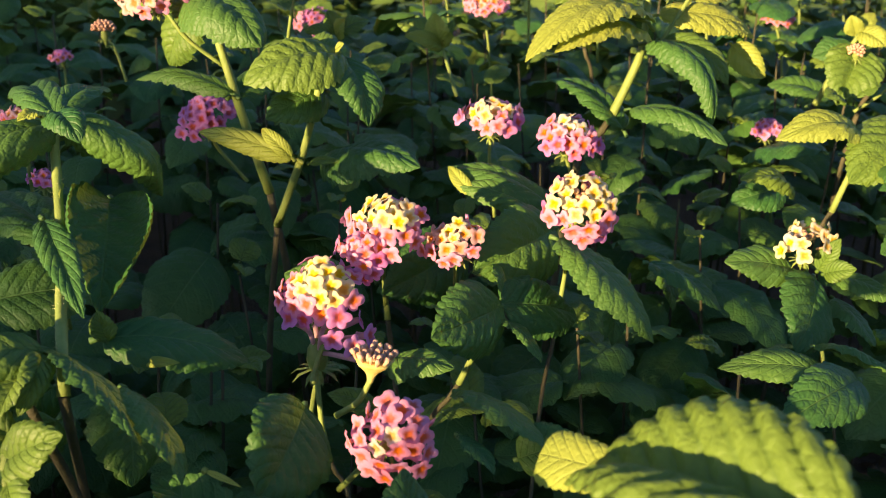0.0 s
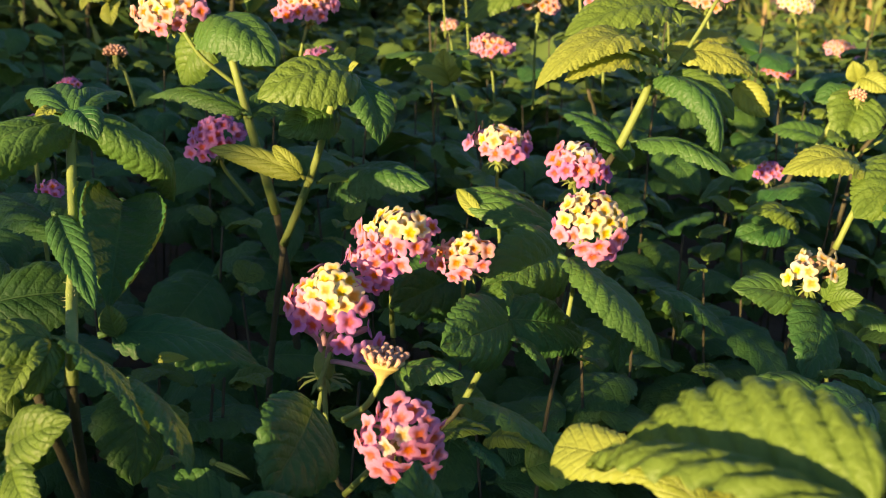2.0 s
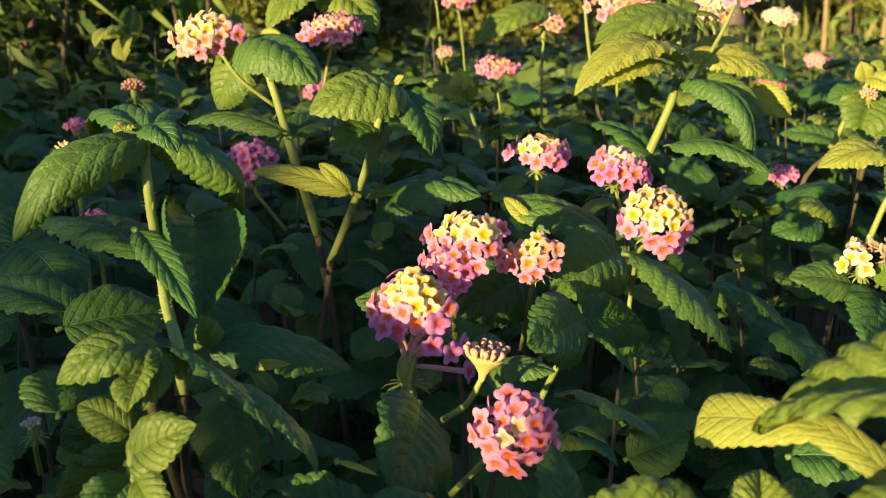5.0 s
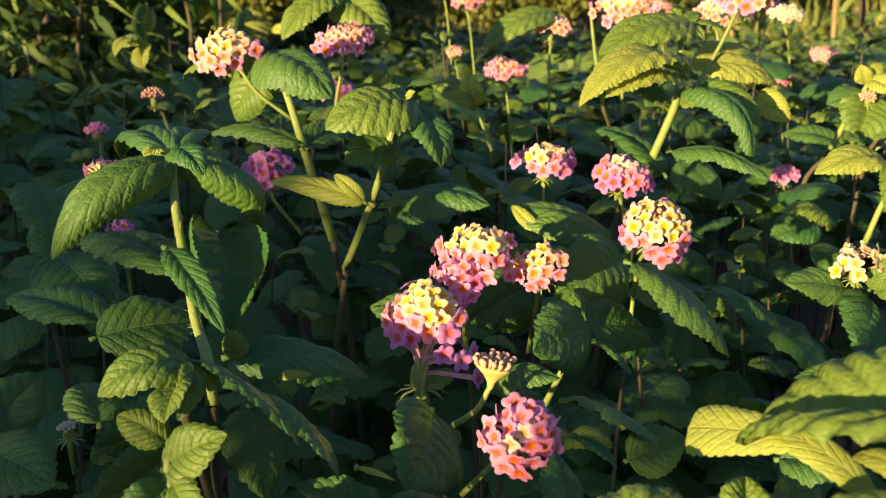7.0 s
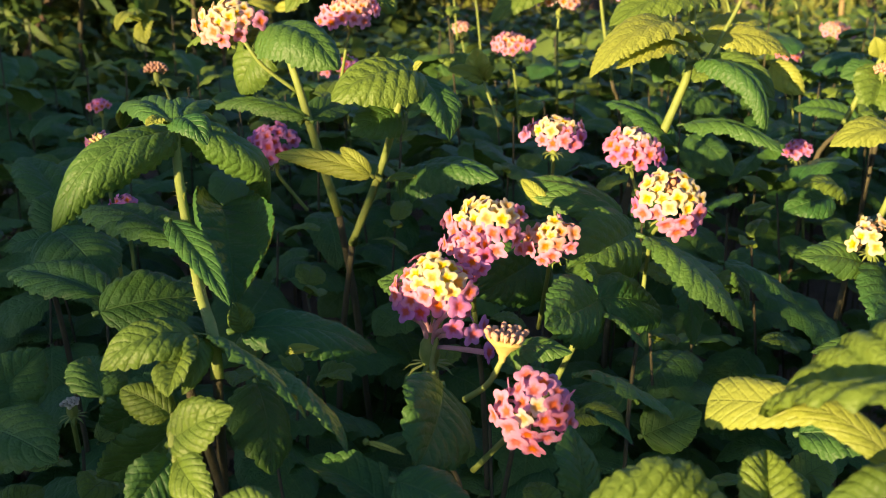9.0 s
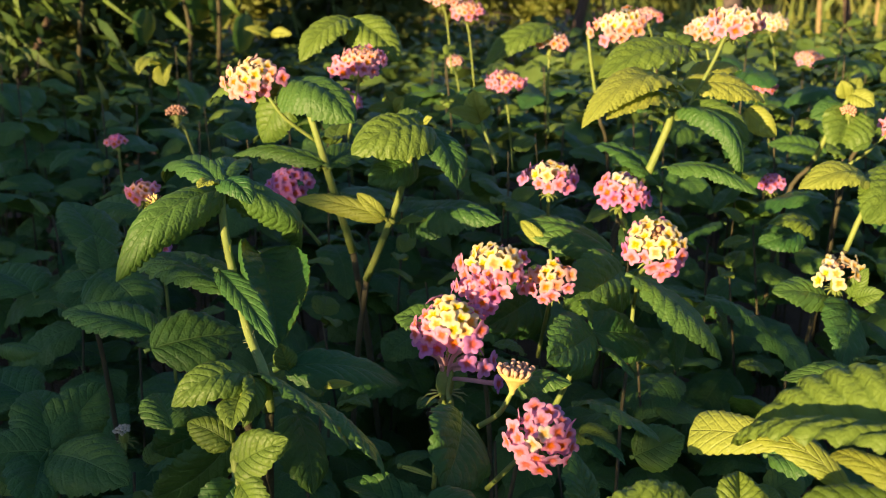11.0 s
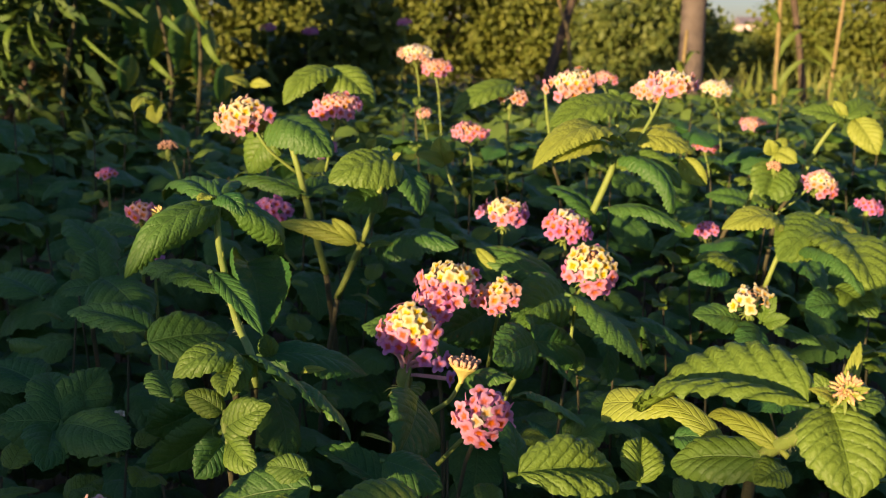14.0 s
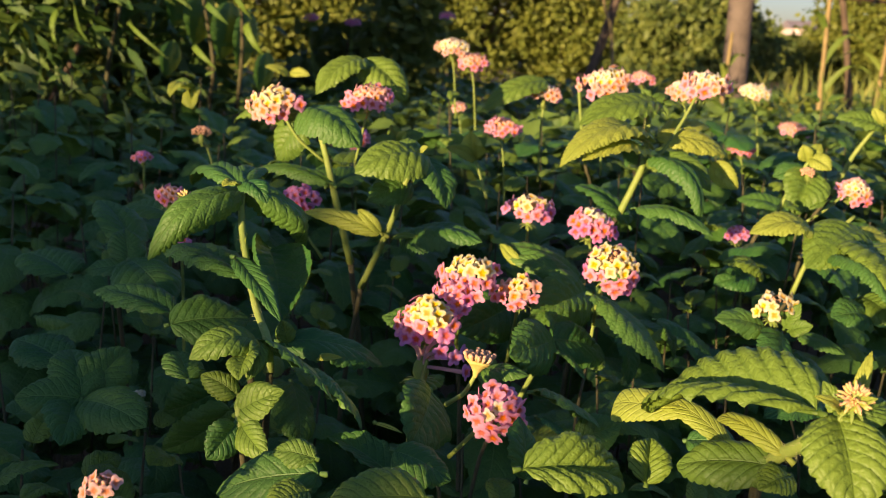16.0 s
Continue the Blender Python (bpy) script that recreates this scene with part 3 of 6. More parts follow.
leaf(s1, (-0.112, 0.276, 0.602), (-0.078, 0.248, 0.586), 0.021, (0.92, -0.1, 0.38), bend=0.4, fold=0.0, curl=0.15)
leaf(s1, (-0.089, 0.274, 0.59), (-0.066, 0.244, 0.576), 0.022, (0.92, -0.12, 0.38), bend=0.4, fold=0.0, curl=0.2)
leaf(s1, (-0.104, 0.3, 0.595), (-0.107, 0.302, 0.605), 0.011, (-0.15, -0.88, 0.42), bend=0.3, fold=0.3, fresh_lit=True)
leaf(s1, (-0.105, 0.302, 0.595), (-0.06, 0.315, 0.58), 0.025, (0.3, -0.3, 0.9), bend=0.45, fold=0.1, curl=0.3)
# two yellow slivers added as sunlit spots on the dark leaves
leaf(s1, (-0.091, 0.296, 0.589), (-0.078, 0.292, 0.591), 0.004, (-0.3, -0.7, 0.6), young=True)
leaf(s1, (-0.06, 0.25, 0.577), (-0.049, 0.245, 0.575), 0.002, (-0.2, -0.6, 0.75), quilt=0.2, young=True)

s2 = plant_at(-0.114, 0.25, "leafy lantana shoot with rounded crinkled leaves", "lantana plants in bloom")
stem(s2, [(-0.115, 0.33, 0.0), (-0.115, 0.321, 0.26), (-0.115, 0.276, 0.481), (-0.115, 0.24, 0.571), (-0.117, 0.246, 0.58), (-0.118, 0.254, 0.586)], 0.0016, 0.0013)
leaf(s2, (-0.118, 0.248, 0.58), (-0.098, 0.244, 0.592), 0.018, (-0.38, -0.74, 0.55), bend=0.4, fold=0.35, fresh_lit=True)
leaf(s2, (-0.12, 0.256, 0.585), (-0.136, 0.262, 0.591), 0.013, (-0.25, -0.5, 0.83), bend=0.7, fold=0.1, curl=0.3, fresh_lit=True)
leaf(s2, (-0.135, 0.32, 0.552), (-0.168, 0.32, 0.53), 0.027, (0.86, -0.3, 0.42), bend=0.5, fold=0.2, curl=0.3)
leaf(s2, (-0.141, 0.335, 0.558), (-0.172, 0.34, 0.542), 0.028, (0.86, -0.34, 0.4), bend=0.4, fold=0.1)
leaf(s2, (-0.116, 0.244, 0.577), (-0.102, 0.228, 0.569), 0.014, (-0.35, -0.78, 0.5), bend=0.4, fold=0.3, fresh_lit=True)
leaf(s2, (-0.102, 0.305, 0.572), (-0.096, 0.285, 0.548), 0.031, (0.75, -0.52, 0.4), bend=0.3, fold=0.05)
leaf(s2, (-0.118, 0.242, 0.577), (-0.127, 0.23, 0.567), 0.019, (0.7, -0.5, 0.5), bend=0.3)

q1 = plant_at(-0.075, 0.2, "low lantana shoot with broad quilted leaves catching sunlight", "lantana plants in bloom")
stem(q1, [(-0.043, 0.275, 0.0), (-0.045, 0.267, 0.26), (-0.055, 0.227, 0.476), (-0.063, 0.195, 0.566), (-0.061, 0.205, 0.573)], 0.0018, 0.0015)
leaf(q1, (-0.052, 0.245, 0.555), (-0.082, 0.265, 0.564), 0.022, (0.62, -0.52, 0.6), bend=0.3, fold=0.2, curl=-0.3)
leaf(q1, (-0.08, 0.195, 0.579), (-0.118, 0.205, 0.565), 0.023, (0.45, -0.52, 0.72), bend=0.4, fold=0.2, curl=0.2)
leaf(q1, (-0.081, 0.2, 0.583), (-0.097, 0.205, 0.583), 0.013, (-0.3, -0.6, 0.74), bend=0.5, fold=0.1, fresh_lit=True)
leaf(q1, (-0.041, 0.165, 0.586), (-0.073, 0.16, 0.585), 0.025, (-0.05, -0.62, 0.78), bend=0.35, fold=0.12, fresh_lit=True)
leaf(q1, (-0.082, 0.185, 0.577), (-0.095, 0.175, 0.576), 0.015, (-0.3, -0.65, 0.7), bend=0.3, fresh_lit=True)
leaf(q1, (-0.051, 0.24, 0.569), (-0.028, 0.235, 0.559), 0.024, (0.5, -0.5, 0.7), bend=0.3, fold=0.05)

c1 = plant_at(-0.03, 0.3, "lantana plant with stacked pink and yellow flower heads", "lantana plants in bloom")
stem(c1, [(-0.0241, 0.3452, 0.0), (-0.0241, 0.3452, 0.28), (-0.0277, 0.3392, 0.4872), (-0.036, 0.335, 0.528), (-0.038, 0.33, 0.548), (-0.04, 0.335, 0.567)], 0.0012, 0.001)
leaf(c1, (-0.037, 0.285, 0.578), (-0.046, 0.252, 0.566), 0.041, (0.66, -0.52, 0.51), bend=0.3, fold=0.22, curl=0.1, blunt=0.2)
leaf(c1, (-0.012, 0.335, 0.572), (0.012, 0.322, 0.575), 0.021, (0.63, -0.41, 0.68), bend=0.4, fold=0.1, curl=0.4)
leaf(c1, (0.001, 0.222, 0.568), (-0.002, 0.236, 0.588), 0.024, (0.83, -0.54, 0.45), bend=0.25, fold=0.15)
leaf(c1, (0.015, 0.315, 0.569), (0.042, 0.288, 0.563), 0.028, (0.93, -0.32, 0.61), bend=0.35, fold=0.15)
leaf(c1, (0.014, 0.29, 0.566), (0.025, 0.275, 0.561), 0.012, (0.78, -0.38, 0.64), bend=0.3, fold=0.3)
leaf(c1, (0.035, 0.3, 0.552), (0.055, 0.3, 0.56), 0.025, (0.78, -0.41, 0.61), bend=0.3)
leaf(c1, (-0.034, 0.4, 0.575), (-0.064, 0.41, 0.577), 0.036, (0.88, -0.45, 0.51), bend=0.3)
leaf(c1, (0.015, 0.43, 0.582), (-0.02, 0.4, 0.572), 0.035, (0.88, -0.41, 0.55), bend=0.3)
stem(c1, [(-0.04, 0.325, 0.567), (-0.04, 0.335, 0.569), (-0.0355, 0.3481, 0.582)], 0.0011, 0.00094, name="flower_stalk")
flower_head(c1, (-0.0395, 0.347, 0.5909), 0.0152, (-0.12, -0.38, 0.9), inner='yellow', outer='pink', low='magenta', split=38, reach=88, flat=0.85, seed=4)
stem(c1, [(-0.027, 0.29, 0.545), (-0.014, 0.28, 0.564), (-0.0108, 0.2756, 0.565)], 0.0011, 0.00094, name="flower_stalk")
flower_head(c1, (-0.0083, 0.2739, 0.5735), 0.0128, (0.1, -0.7, 0.75), inner='cream', outer='pink', low='pink', split=12, reach=90, skip=0.0, seed=5, flat=0.6)
stem(c1, [(-0.0290, 0.3050, 0.5650), (-0.0210, 0.3000, 0.5730), (-0.0160, 0.2980, 0.5830)], 0.0012, 0.001, name="flower_stalk")
cup_head(c1, (-0.0150, 0.2970, 0.5910), 0.0076, (0.15, 0.0, 1), seed=6)
stem(c1, [(-0.0470, 0.3570, 0.5090), (-0.0450, 0.3480, 0.5390), (-0.0410, 0.3450, 0.5610)], 0.0012, 0.001, name="flower_stalk")
open_umbel(c1, (-0.0410, 0.3450, 0.5690), [(-0.007, -0.007, 0.015), (-0.009, 0.0, 0.016), (0.009, -0.015, 0.019), (0.007, -0.017, 0.013), (0.013, -0.015, 0.01), (0.018, -0.012, 0.003), (0.017, -0.005, 0.009), (0.013, 0.005, 0.01), (-0.004, 0.015, 0.01), (0.004, 0.02, 0.008)], seed=29)

a1 = plant_at(-0.01, 0.4, "lantana plant with full pink and yellow flower heads", "lantana plants in bloom")
stem(a1, [(-0.02, 0.42, 0.558), (-0.019, 0.4, 0.585), (-0.0157, 0.3807, 0.5994)], 0.0011, 0.00094, name="flower_stalk")
flower_head(a1, (-0.0164, 0.3796, 0.6083), 0.0157, (-0.08, -0.35, 0.9), inner='yellow', outer='pink', split=38, reach=98, flat=0.62, seed=7)
stem(a1, [(0.012, 0.43, 0.545), (0.012, 0.40, 0.578), (0.0115, 0.386, 0.593)], 0.0011, 0.00094, name="flower_stalk")
flower_head(a1, (0.0115, 0.385, 0.6005), 0.0114, (-0.25, -0.38, 0.88), inner='yellow', outer='peach', split=24, reach=98, seed=8, flat=0.62, low='pink')
flower_head(a1, (-0.0247, 0.3668, 0.6002), 0.01, (-0.25, -0.5, 0.75), inner='pink', outer='pink', low='magenta', split=20, reach=104, seed=28, flat=0.8)
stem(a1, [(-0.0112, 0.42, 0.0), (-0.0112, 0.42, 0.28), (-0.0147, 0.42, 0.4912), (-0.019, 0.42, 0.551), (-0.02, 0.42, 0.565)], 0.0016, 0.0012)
leaf(a1, (0.056, 0.43, 0.592), (0.019, 0.392, 0.585), 0.037, (0.68, -0.54, 0.53), bend=0.4, fold=0.2, curl=0.2)
leaf(a1, (0.058, 0.47, 0.592), (0.006, 0.485, 0.606), 0.030, (0.6, -0.32, 0.75), bend=0.5, fold=0.15, curl=0.6)
leaf(a1, (0.019, 0.465, 0.599), (0.008, 0.478, 0.609), 0.008, (-0.4, -0.6, 0.6), young=True)
leaf(a1, (0.047, 0.462, 0.594), (0.013, 0.468, 0.602), 0.018, (0.43, -0.54, 0.58), bend=0.4, fold=0.1, curl=0.3)

d1 = plant_at(0.05, 0.42, "lantana plant with three full flower heads over dark leaves", "lantana plants in bloom")
stem(d1, [(0.063, 0.43, 0.571), (0.061, 0.41, 0.596), (0.0625, 0.3911, 0.6061)], 0.0011, 0.00094, name="flower_stalk")
flower_head(d1, (0.0616, 0.3889, 0.6148), 0.0145, (0.12, -0.5, 0.85), inner='yellow', outer='pink', split=50, reach=106, flat=0.8, buds=4, bud_kind=0, seed=9, low='magenta')
stem(d1, [(0.08, 0.5, 0.575), (0.071, 0.5, 0.602), (0.0682, 0.4962, 0.6101)], 0.0011, 0.00094, name="flower_stalk")
flower_head(d1, (0.0695, 0.4945, 0.6188), 0.0156, (0.2, -0.3, 0.95), inner='cream', outer='pink', low='magenta', split=32, reach=94, flat=0.58, seed=10)
stem(d1, [(0.034, 0.53, 0.566), (0.03, 0.52, 0.601), (0.0304, 0.5165, 0.6149)], 0.0011, 0.00094, name="flower_stalk")
flower_head(d1, (0.03, 0.5156, 0.6238), 0.0156, (0.0, -0.28, 0.95), inner='yellow', outer='pink', split=30, reach=94, flat=0.58, seed=11, low='magenta')
stem(d1, [(0.041, 0.3751, 0.0), (0.041, 0.3751, 0.28), (0.0492, 0.3955, 0.4951), (0.059, 0.42, 0.549), (0.063, 0.43, 0.571)], 0.0012, 0.0011)
leaf(d1, (0.058, 0.402, 0.596), (0.095, 0.378, 0.56), 0.041, (0.98, -0.32, 0.58), bend=0.4, fold=0.12, curl=0.35)
leaf(d1, (0.104, 0.435, 0.574), (0.135, 0.42, 0.556), 0.026, (0.93, -0.26, 0.64), bend=0.4, fold=0.1, curl=0.2)
leaf(d1, (0.112, 0.45, 0.565), (0.117, 0.44, 0.548), 0.025, (0.88, -0.45, 0.53), bend=0.3)
leaf(d1, (0.087, 0.45, 0.56), (0.087, 0.43, 0.534), 0.029, (0.88, -0.49, 0.49), bend=0.3)

d3 = plant_at(0.03, 0.36, "small dark green lantana shoot with pointed leaves", "lantana plants in bloom")
stem(d3, [(-0.0242, 0.4039, 0.0), (-0.0242, 0.4039, 0.28), (-0.0068, 0.393, 0.4843), (0.014, 0.38, 0.539), (0.022, 0.375, 0.56), (0.029, 0.372, 0.58)], 0.0015, 0.0012)
leaf(d3, (0.03, 0.372, 0.578), (0.003, 0.335, 0.581), 0.032, (0.73, -0.55, 0.48), bend=0.2, fold=0.12)
leaf(d3, (0.032, 0.376, 0.578), (0.066, 0.405, 0.56), 0.029, (0.88, -0.36, 0.61), bend=0.35, fold=0.15)
leaf(d3, (0.033, 0.37, 0.573), (0.046, 0.352, 0.563), 0.016, (0.93, -0.41, 0.53), bend=0.3, fold=0.25)
leaf(d3, (0.032, 0.38, 0.58), (0.031, 0.41, 0.583), 0.016, (0.68, -0.52, 0.55), bend=0.3)

t1 = plant_at(-0.07, 0.5, "upright lantana stem with opposite toothed leaves", "lantana plants in bloom")
stem(t1, [(-0.111, 0.53, 0.0), (-0.108, 0.526, 0.26), (-0.093, 0.506, 0.483), (-0.081, 0.49, 0.573), (-0.064, 0.476, 0.615), (-0.055, 0.466, 0.644), (-0.05, 0.468, 0.662)], 0.0022, 0.0016)
leaf(t1, (-0.044, 0.47, 0.664), (-0.084, 0.442, 0.655), 0.042, (-0.32, -0.6, 0.74), bend=0.6, fold=0.15, curl=0.5, fresh_lit=True)
leaf(t1, (-0.052, 0.47, 0.647), (-0.076, 0.448, 0.638), 0.024, (0.45, -0.55, 0.7), bend=0.4, fold=0.1)
leaf(t1, (-0.042, 0.472, 0.662), (-0.029, 0.452, 0.634), 0.029, (0.6, -0.52, 0.6), bend=0.55, fold=0.3, curl=0.3)
leaf(t1, (-0.069, 0.472, 0.614), (-0.12, 0.495, 0.621), 0.014, (-0.35, -0.66, 0.68), bend=0.5, fold=0.1, curl=0.4, young=True)
leaf(t1, (-0.069, 0.47, 0.615), (-0.084, 0.478, 0.627), 0.008, (-0.4, -0.6, 0.7), bend=0.9, young=True)
leaf(t1, (-0.052, 0.492, 0.61), (-0.005, 0.455, 0.614), 0.043, (0.42, -0.4, 0.82), bend=0.45, fold=0.15, curl=0.7)
leaf(t1, (-0.06, 0.474, 0.611), (-0.044, 0.468, 0.613), 0.006, (-0.2, -0.6, 0.75), fresh_lit=True)
leaf(t1, (-0.046, 0.472, 0.666), (-0.041, 0.468, 0.67), 0.006, (0, -0.7, 0.7), young=True)
leaf(t1, (-0.049, 0.475, 0.665), (-0.064, 0.51, 0.663), 0.017, (-0.1, -0.4, 0.9), bend=0.5, fresh_lit=True)

g1 = plant_at(-0.11, 0.53, "tall lantana stem with a pale flower head and drooping leaves", "lantana plants in bloom")
stem(g1, [(-0.07, 0.57, 0.0), (-0.072, 0.565, 0.26), (-0.082, 0.54, 0.492), (-0.09, 0.52, 0.582), (-0.099, 0.512, 0.62), (-0.107, 0.508, 0.655), (-0.114, 0.512, 0.678), (-0.118, 0.52, 0.686)], 0.0026, 0.0018)
leaf(g1, (-0.124, 0.52, 0.681), (-0.142, 0.53, 0.649), 0.032, (-0.42, -0.82, 0.35), bend=0.35, fold=0.15, curl=0.2, fresh_lit=True)
leaf(g1, (-0.125, 0.525, 0.682), (-0.18, 0.575, 0.668), 0.023, (-0.25, -0.45, 0.85), bend=0.5, fresh_lit=True)
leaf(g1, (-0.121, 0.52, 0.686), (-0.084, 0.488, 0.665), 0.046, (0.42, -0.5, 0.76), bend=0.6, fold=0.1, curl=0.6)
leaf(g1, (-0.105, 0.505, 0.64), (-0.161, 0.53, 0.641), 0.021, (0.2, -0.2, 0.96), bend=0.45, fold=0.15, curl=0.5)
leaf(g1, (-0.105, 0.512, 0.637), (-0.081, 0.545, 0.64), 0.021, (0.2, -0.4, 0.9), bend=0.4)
leaf(g1, (-0.094, 0.655, 0.716), (-0.126, 0.62, 0.689), 0.031, (-0.35, -0.68, 0.64), bend=0.55, fold=0.2, fresh_lit=True)
leaf(g1, (-0.092, 0.66, 0.715), (-0.058, 0.64, 0.686), 0.038, (0.15, -0.66, 0.72), bend=0.6, fold=0.2, curl=0.4, fresh_lit=True)
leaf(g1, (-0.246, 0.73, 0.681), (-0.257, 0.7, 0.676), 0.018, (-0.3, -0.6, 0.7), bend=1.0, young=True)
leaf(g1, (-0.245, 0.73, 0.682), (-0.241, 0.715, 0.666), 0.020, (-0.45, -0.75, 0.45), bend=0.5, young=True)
leaf(g1, (-0.248, 0.735, 0.683), (-0.269, 0.75, 0.679), 0.017, (-0.2, -0.5, 0.85), bend=0.8, fresh_lit=True)
stem(g1, [(-0.062, 0.61, 0.634), (-0.063, 0.62, 0.654)], 0.0014, 0.0011)
leaf(g1, (-0.063, 0.62, 0.654), (-0.081, 0.61, 0.657), 0.015, (-0.2, -0.6, 0.75), bend=0.5, fresh_lit=True)
leaf(g1, (-0.062, 0.62, 0.655), (-0.069, 0.63, 0.668), 0.013, (-0.3, -0.8, 0.45), bend=0.3, fresh_lit=True)
leaf(g1, (-0.062, 0.62, 0.655), (-0.043, 0.63, 0.662), 0.016, (-0.1, -0.6, 0.8), bend=0.5, fresh_lit=True)
leaf(g1, (-0.062, 0.618, 0.654), (-0.056, 0.61, 0.665), 0.013, (-0.3, -0.8, 0.5), bend=0.3, young=True)
stem(g1, [(-0.108, 0.51, 0.652), (-0.125, 0.505, 0.667), (-0.135, 0.505, 0.681), (-0.142, 0.5138, 0.6787)], 0.0011, 0.00094, name="flower_stalk")
flower_head(g1, (-0.142, 0.5112, 0.6873), 0.0166, (-0.05, -0.4, 0.9), inner='yellow', outer='peach', split=40, reach=92, buds=2, bud_kind=1, flat=0.58, seed=12, low='pink')
stem(g1, [(-0.095, 0.62, 0.639), (-0.089, 0.61, 0.666), (-0.0853, 0.6121, 0.6797)], 0.0011, 0.00094, name="flower_stalk")
flower_head(g1, (-0.0853, 0.6088, 0.6881), 0.0176, (0, -0.4, 1), inner='peach', outer='pink', split=40, reach=90, flat=0.38, seed=13)
stem(g1, [(-0.115, 0.58, 0.571), (-0.129, 0.57, 0.594), (-0.1293, 0.56, 0.6046)], 0.0011, 0.00094, name="flower_stalk")
flower_head(g1, (-0.1318, 0.5575, 0.6129), 0.0152, (-0.3, -0.3, 1), inner='magenta', outer='magenta', split=40, reach=100, seed=14)
stem(g1, [(-0.213, 0.67, 0.615), (-0.219, 0.67, 0.638), (-0.2228, 0.6654, 0.6415)], 0.0011, 0.00094, name="flower_stalk")
flower_head(g1, (-0.2228, 0.6641, 0.6504), 0.0085, (0, -0.15, 1), inner='peach', outer='peach', closed=True, bud_kind=1, reach=80, seed=15)

k1 = plant_at(0.12, 0.6, "tall lantana shoot with sunlit drooping leaves and flower heads", "lantana plants in bloom")
stem(k1, [(0.057, 0.553, 0.0), (0.057, 0.553, 0.28), (0.077, 0.5584, 0.5604), (0.101, 0.565, 0.615), (0.112, 0.568, 0.64), (0.117, 0.57, 0.654), (0.12, 0.578, 0.677), (0.121, 0.585, 0.699)], 0.0027, 0.0018)
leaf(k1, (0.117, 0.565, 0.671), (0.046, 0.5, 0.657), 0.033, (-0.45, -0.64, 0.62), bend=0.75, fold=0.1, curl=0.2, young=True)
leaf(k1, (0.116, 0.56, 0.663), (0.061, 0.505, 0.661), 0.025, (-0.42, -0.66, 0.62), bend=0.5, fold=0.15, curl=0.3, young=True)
leaf(k1, (0.126, 0.585, 0.697), (0.064, 0.545, 0.681), 0.036, (-0.5, -0.66, 0.56), bend=0.4, fold=0.15, fresh_lit=True)
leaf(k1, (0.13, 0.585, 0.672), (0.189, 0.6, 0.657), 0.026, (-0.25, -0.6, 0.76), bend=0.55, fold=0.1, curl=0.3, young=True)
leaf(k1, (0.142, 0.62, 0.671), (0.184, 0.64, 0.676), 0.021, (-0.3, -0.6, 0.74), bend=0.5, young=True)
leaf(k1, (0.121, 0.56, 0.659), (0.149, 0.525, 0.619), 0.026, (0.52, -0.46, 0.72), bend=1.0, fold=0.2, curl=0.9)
leaf(k1, (0.131, 0.575, 0.659), (0.164, 0.555, 0.637), 0.026, (0.02, -0.55, 0.83), bend=0.8, fold=0.2, curl=0.4, fresh_lit=True)
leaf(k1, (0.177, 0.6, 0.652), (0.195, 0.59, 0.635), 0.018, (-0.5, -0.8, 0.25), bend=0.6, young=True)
leaf(k1, (0.11, 0.54, 0.626), (0.152, 0.5, 0.615), 0.025, (0.3, -0.36, 0.88), bend=0.5, fold=0.1, curl=0.4)
leaf(k1, (0.107, 0.56, 0.611), (0.068, 0.6, 0.631), 0.030, (0.35, -0.35, 0.86), bend=0.5)
leaf(k1, (0.124, 0.588, 0.698), (0.138, 0.6, 0.702), 0.009, (0, -0.7, 0.7), fresh_lit=True)
leaf(k1, (0.123, 0.59, 0.699), (0.115, 0.59, 0.706), 0.008, (-0.2, -0.8, 0.5), fresh_lit=True)
leaf(k1, (0.127, 0.582, 0.696), (0.132, 0.57, 0.687), 0.008, (0.3, -0.7, 0.6), fresh_lit=True)
leaf(k1, (0.133, 0.59, 0.697), (0.152, 0.6, 0.692), 0.008, (0, -0.5, 0.85), fresh_lit=True)
leaf(k1, (0.069, 0.79, 0.701), (0.011, 0.76, 0.673), 0.032, (-0.3, -0.62, 0.72), bend=0.5, fold=0.15, fresh_lit=True)
stem(k1, [(0.012, 0.67, 0.607), (0.002, 0.69, 0.637)], 0.0014, 0.0011)
leaf(k1, (0.002, 0.69, 0.637), (-0.03, 0.7, 0.652), 0.024, (0.0, -0.5, 0.85), bend=0.6, fresh_lit=True)
leaf(k1, (0.001, 0.69, 0.638), (-0.003, 0.685, 0.661), 0.024, (-0.45, -0.78, 0.4), bend=0.3, young=True)
leaf(k1, (0.002, 0.69, 0.638), (0.01, 0.69, 0.656), 0.011, (-0.4, -0.8, 0.4), bend=0.4, fresh_lit=True)
leaf(k1, (0.001, 0.688, 0.638), (-0.024, 0.68, 0.646), 0.014, (-0.3, -0.7, 0.6), bend=0.6, young=True)
stem(k1, [(0.128, 0.575, 0.656), (0.147, 0.585, 0.685), (0.158, 0.593, 0.703), (0.1666, 0.6028, 0.7003)], 0.0013, 0.00110, name="flower_stalk")
flower_head(k1, (0.1666, 0.6017, 0.7092), 0.0181, (0.0, -0.28, 0.95), inner='cream', outer='peach', low='pink', split=36, reach=90, flat=0.42, seed=16)
stem(k1, [(0.111, 0.7, 0.626), (0.107, 0.69, 0.676), (0.1074, 0.6911, 0.6948)], 0.0011, 0.00094, name="flower_stalk")
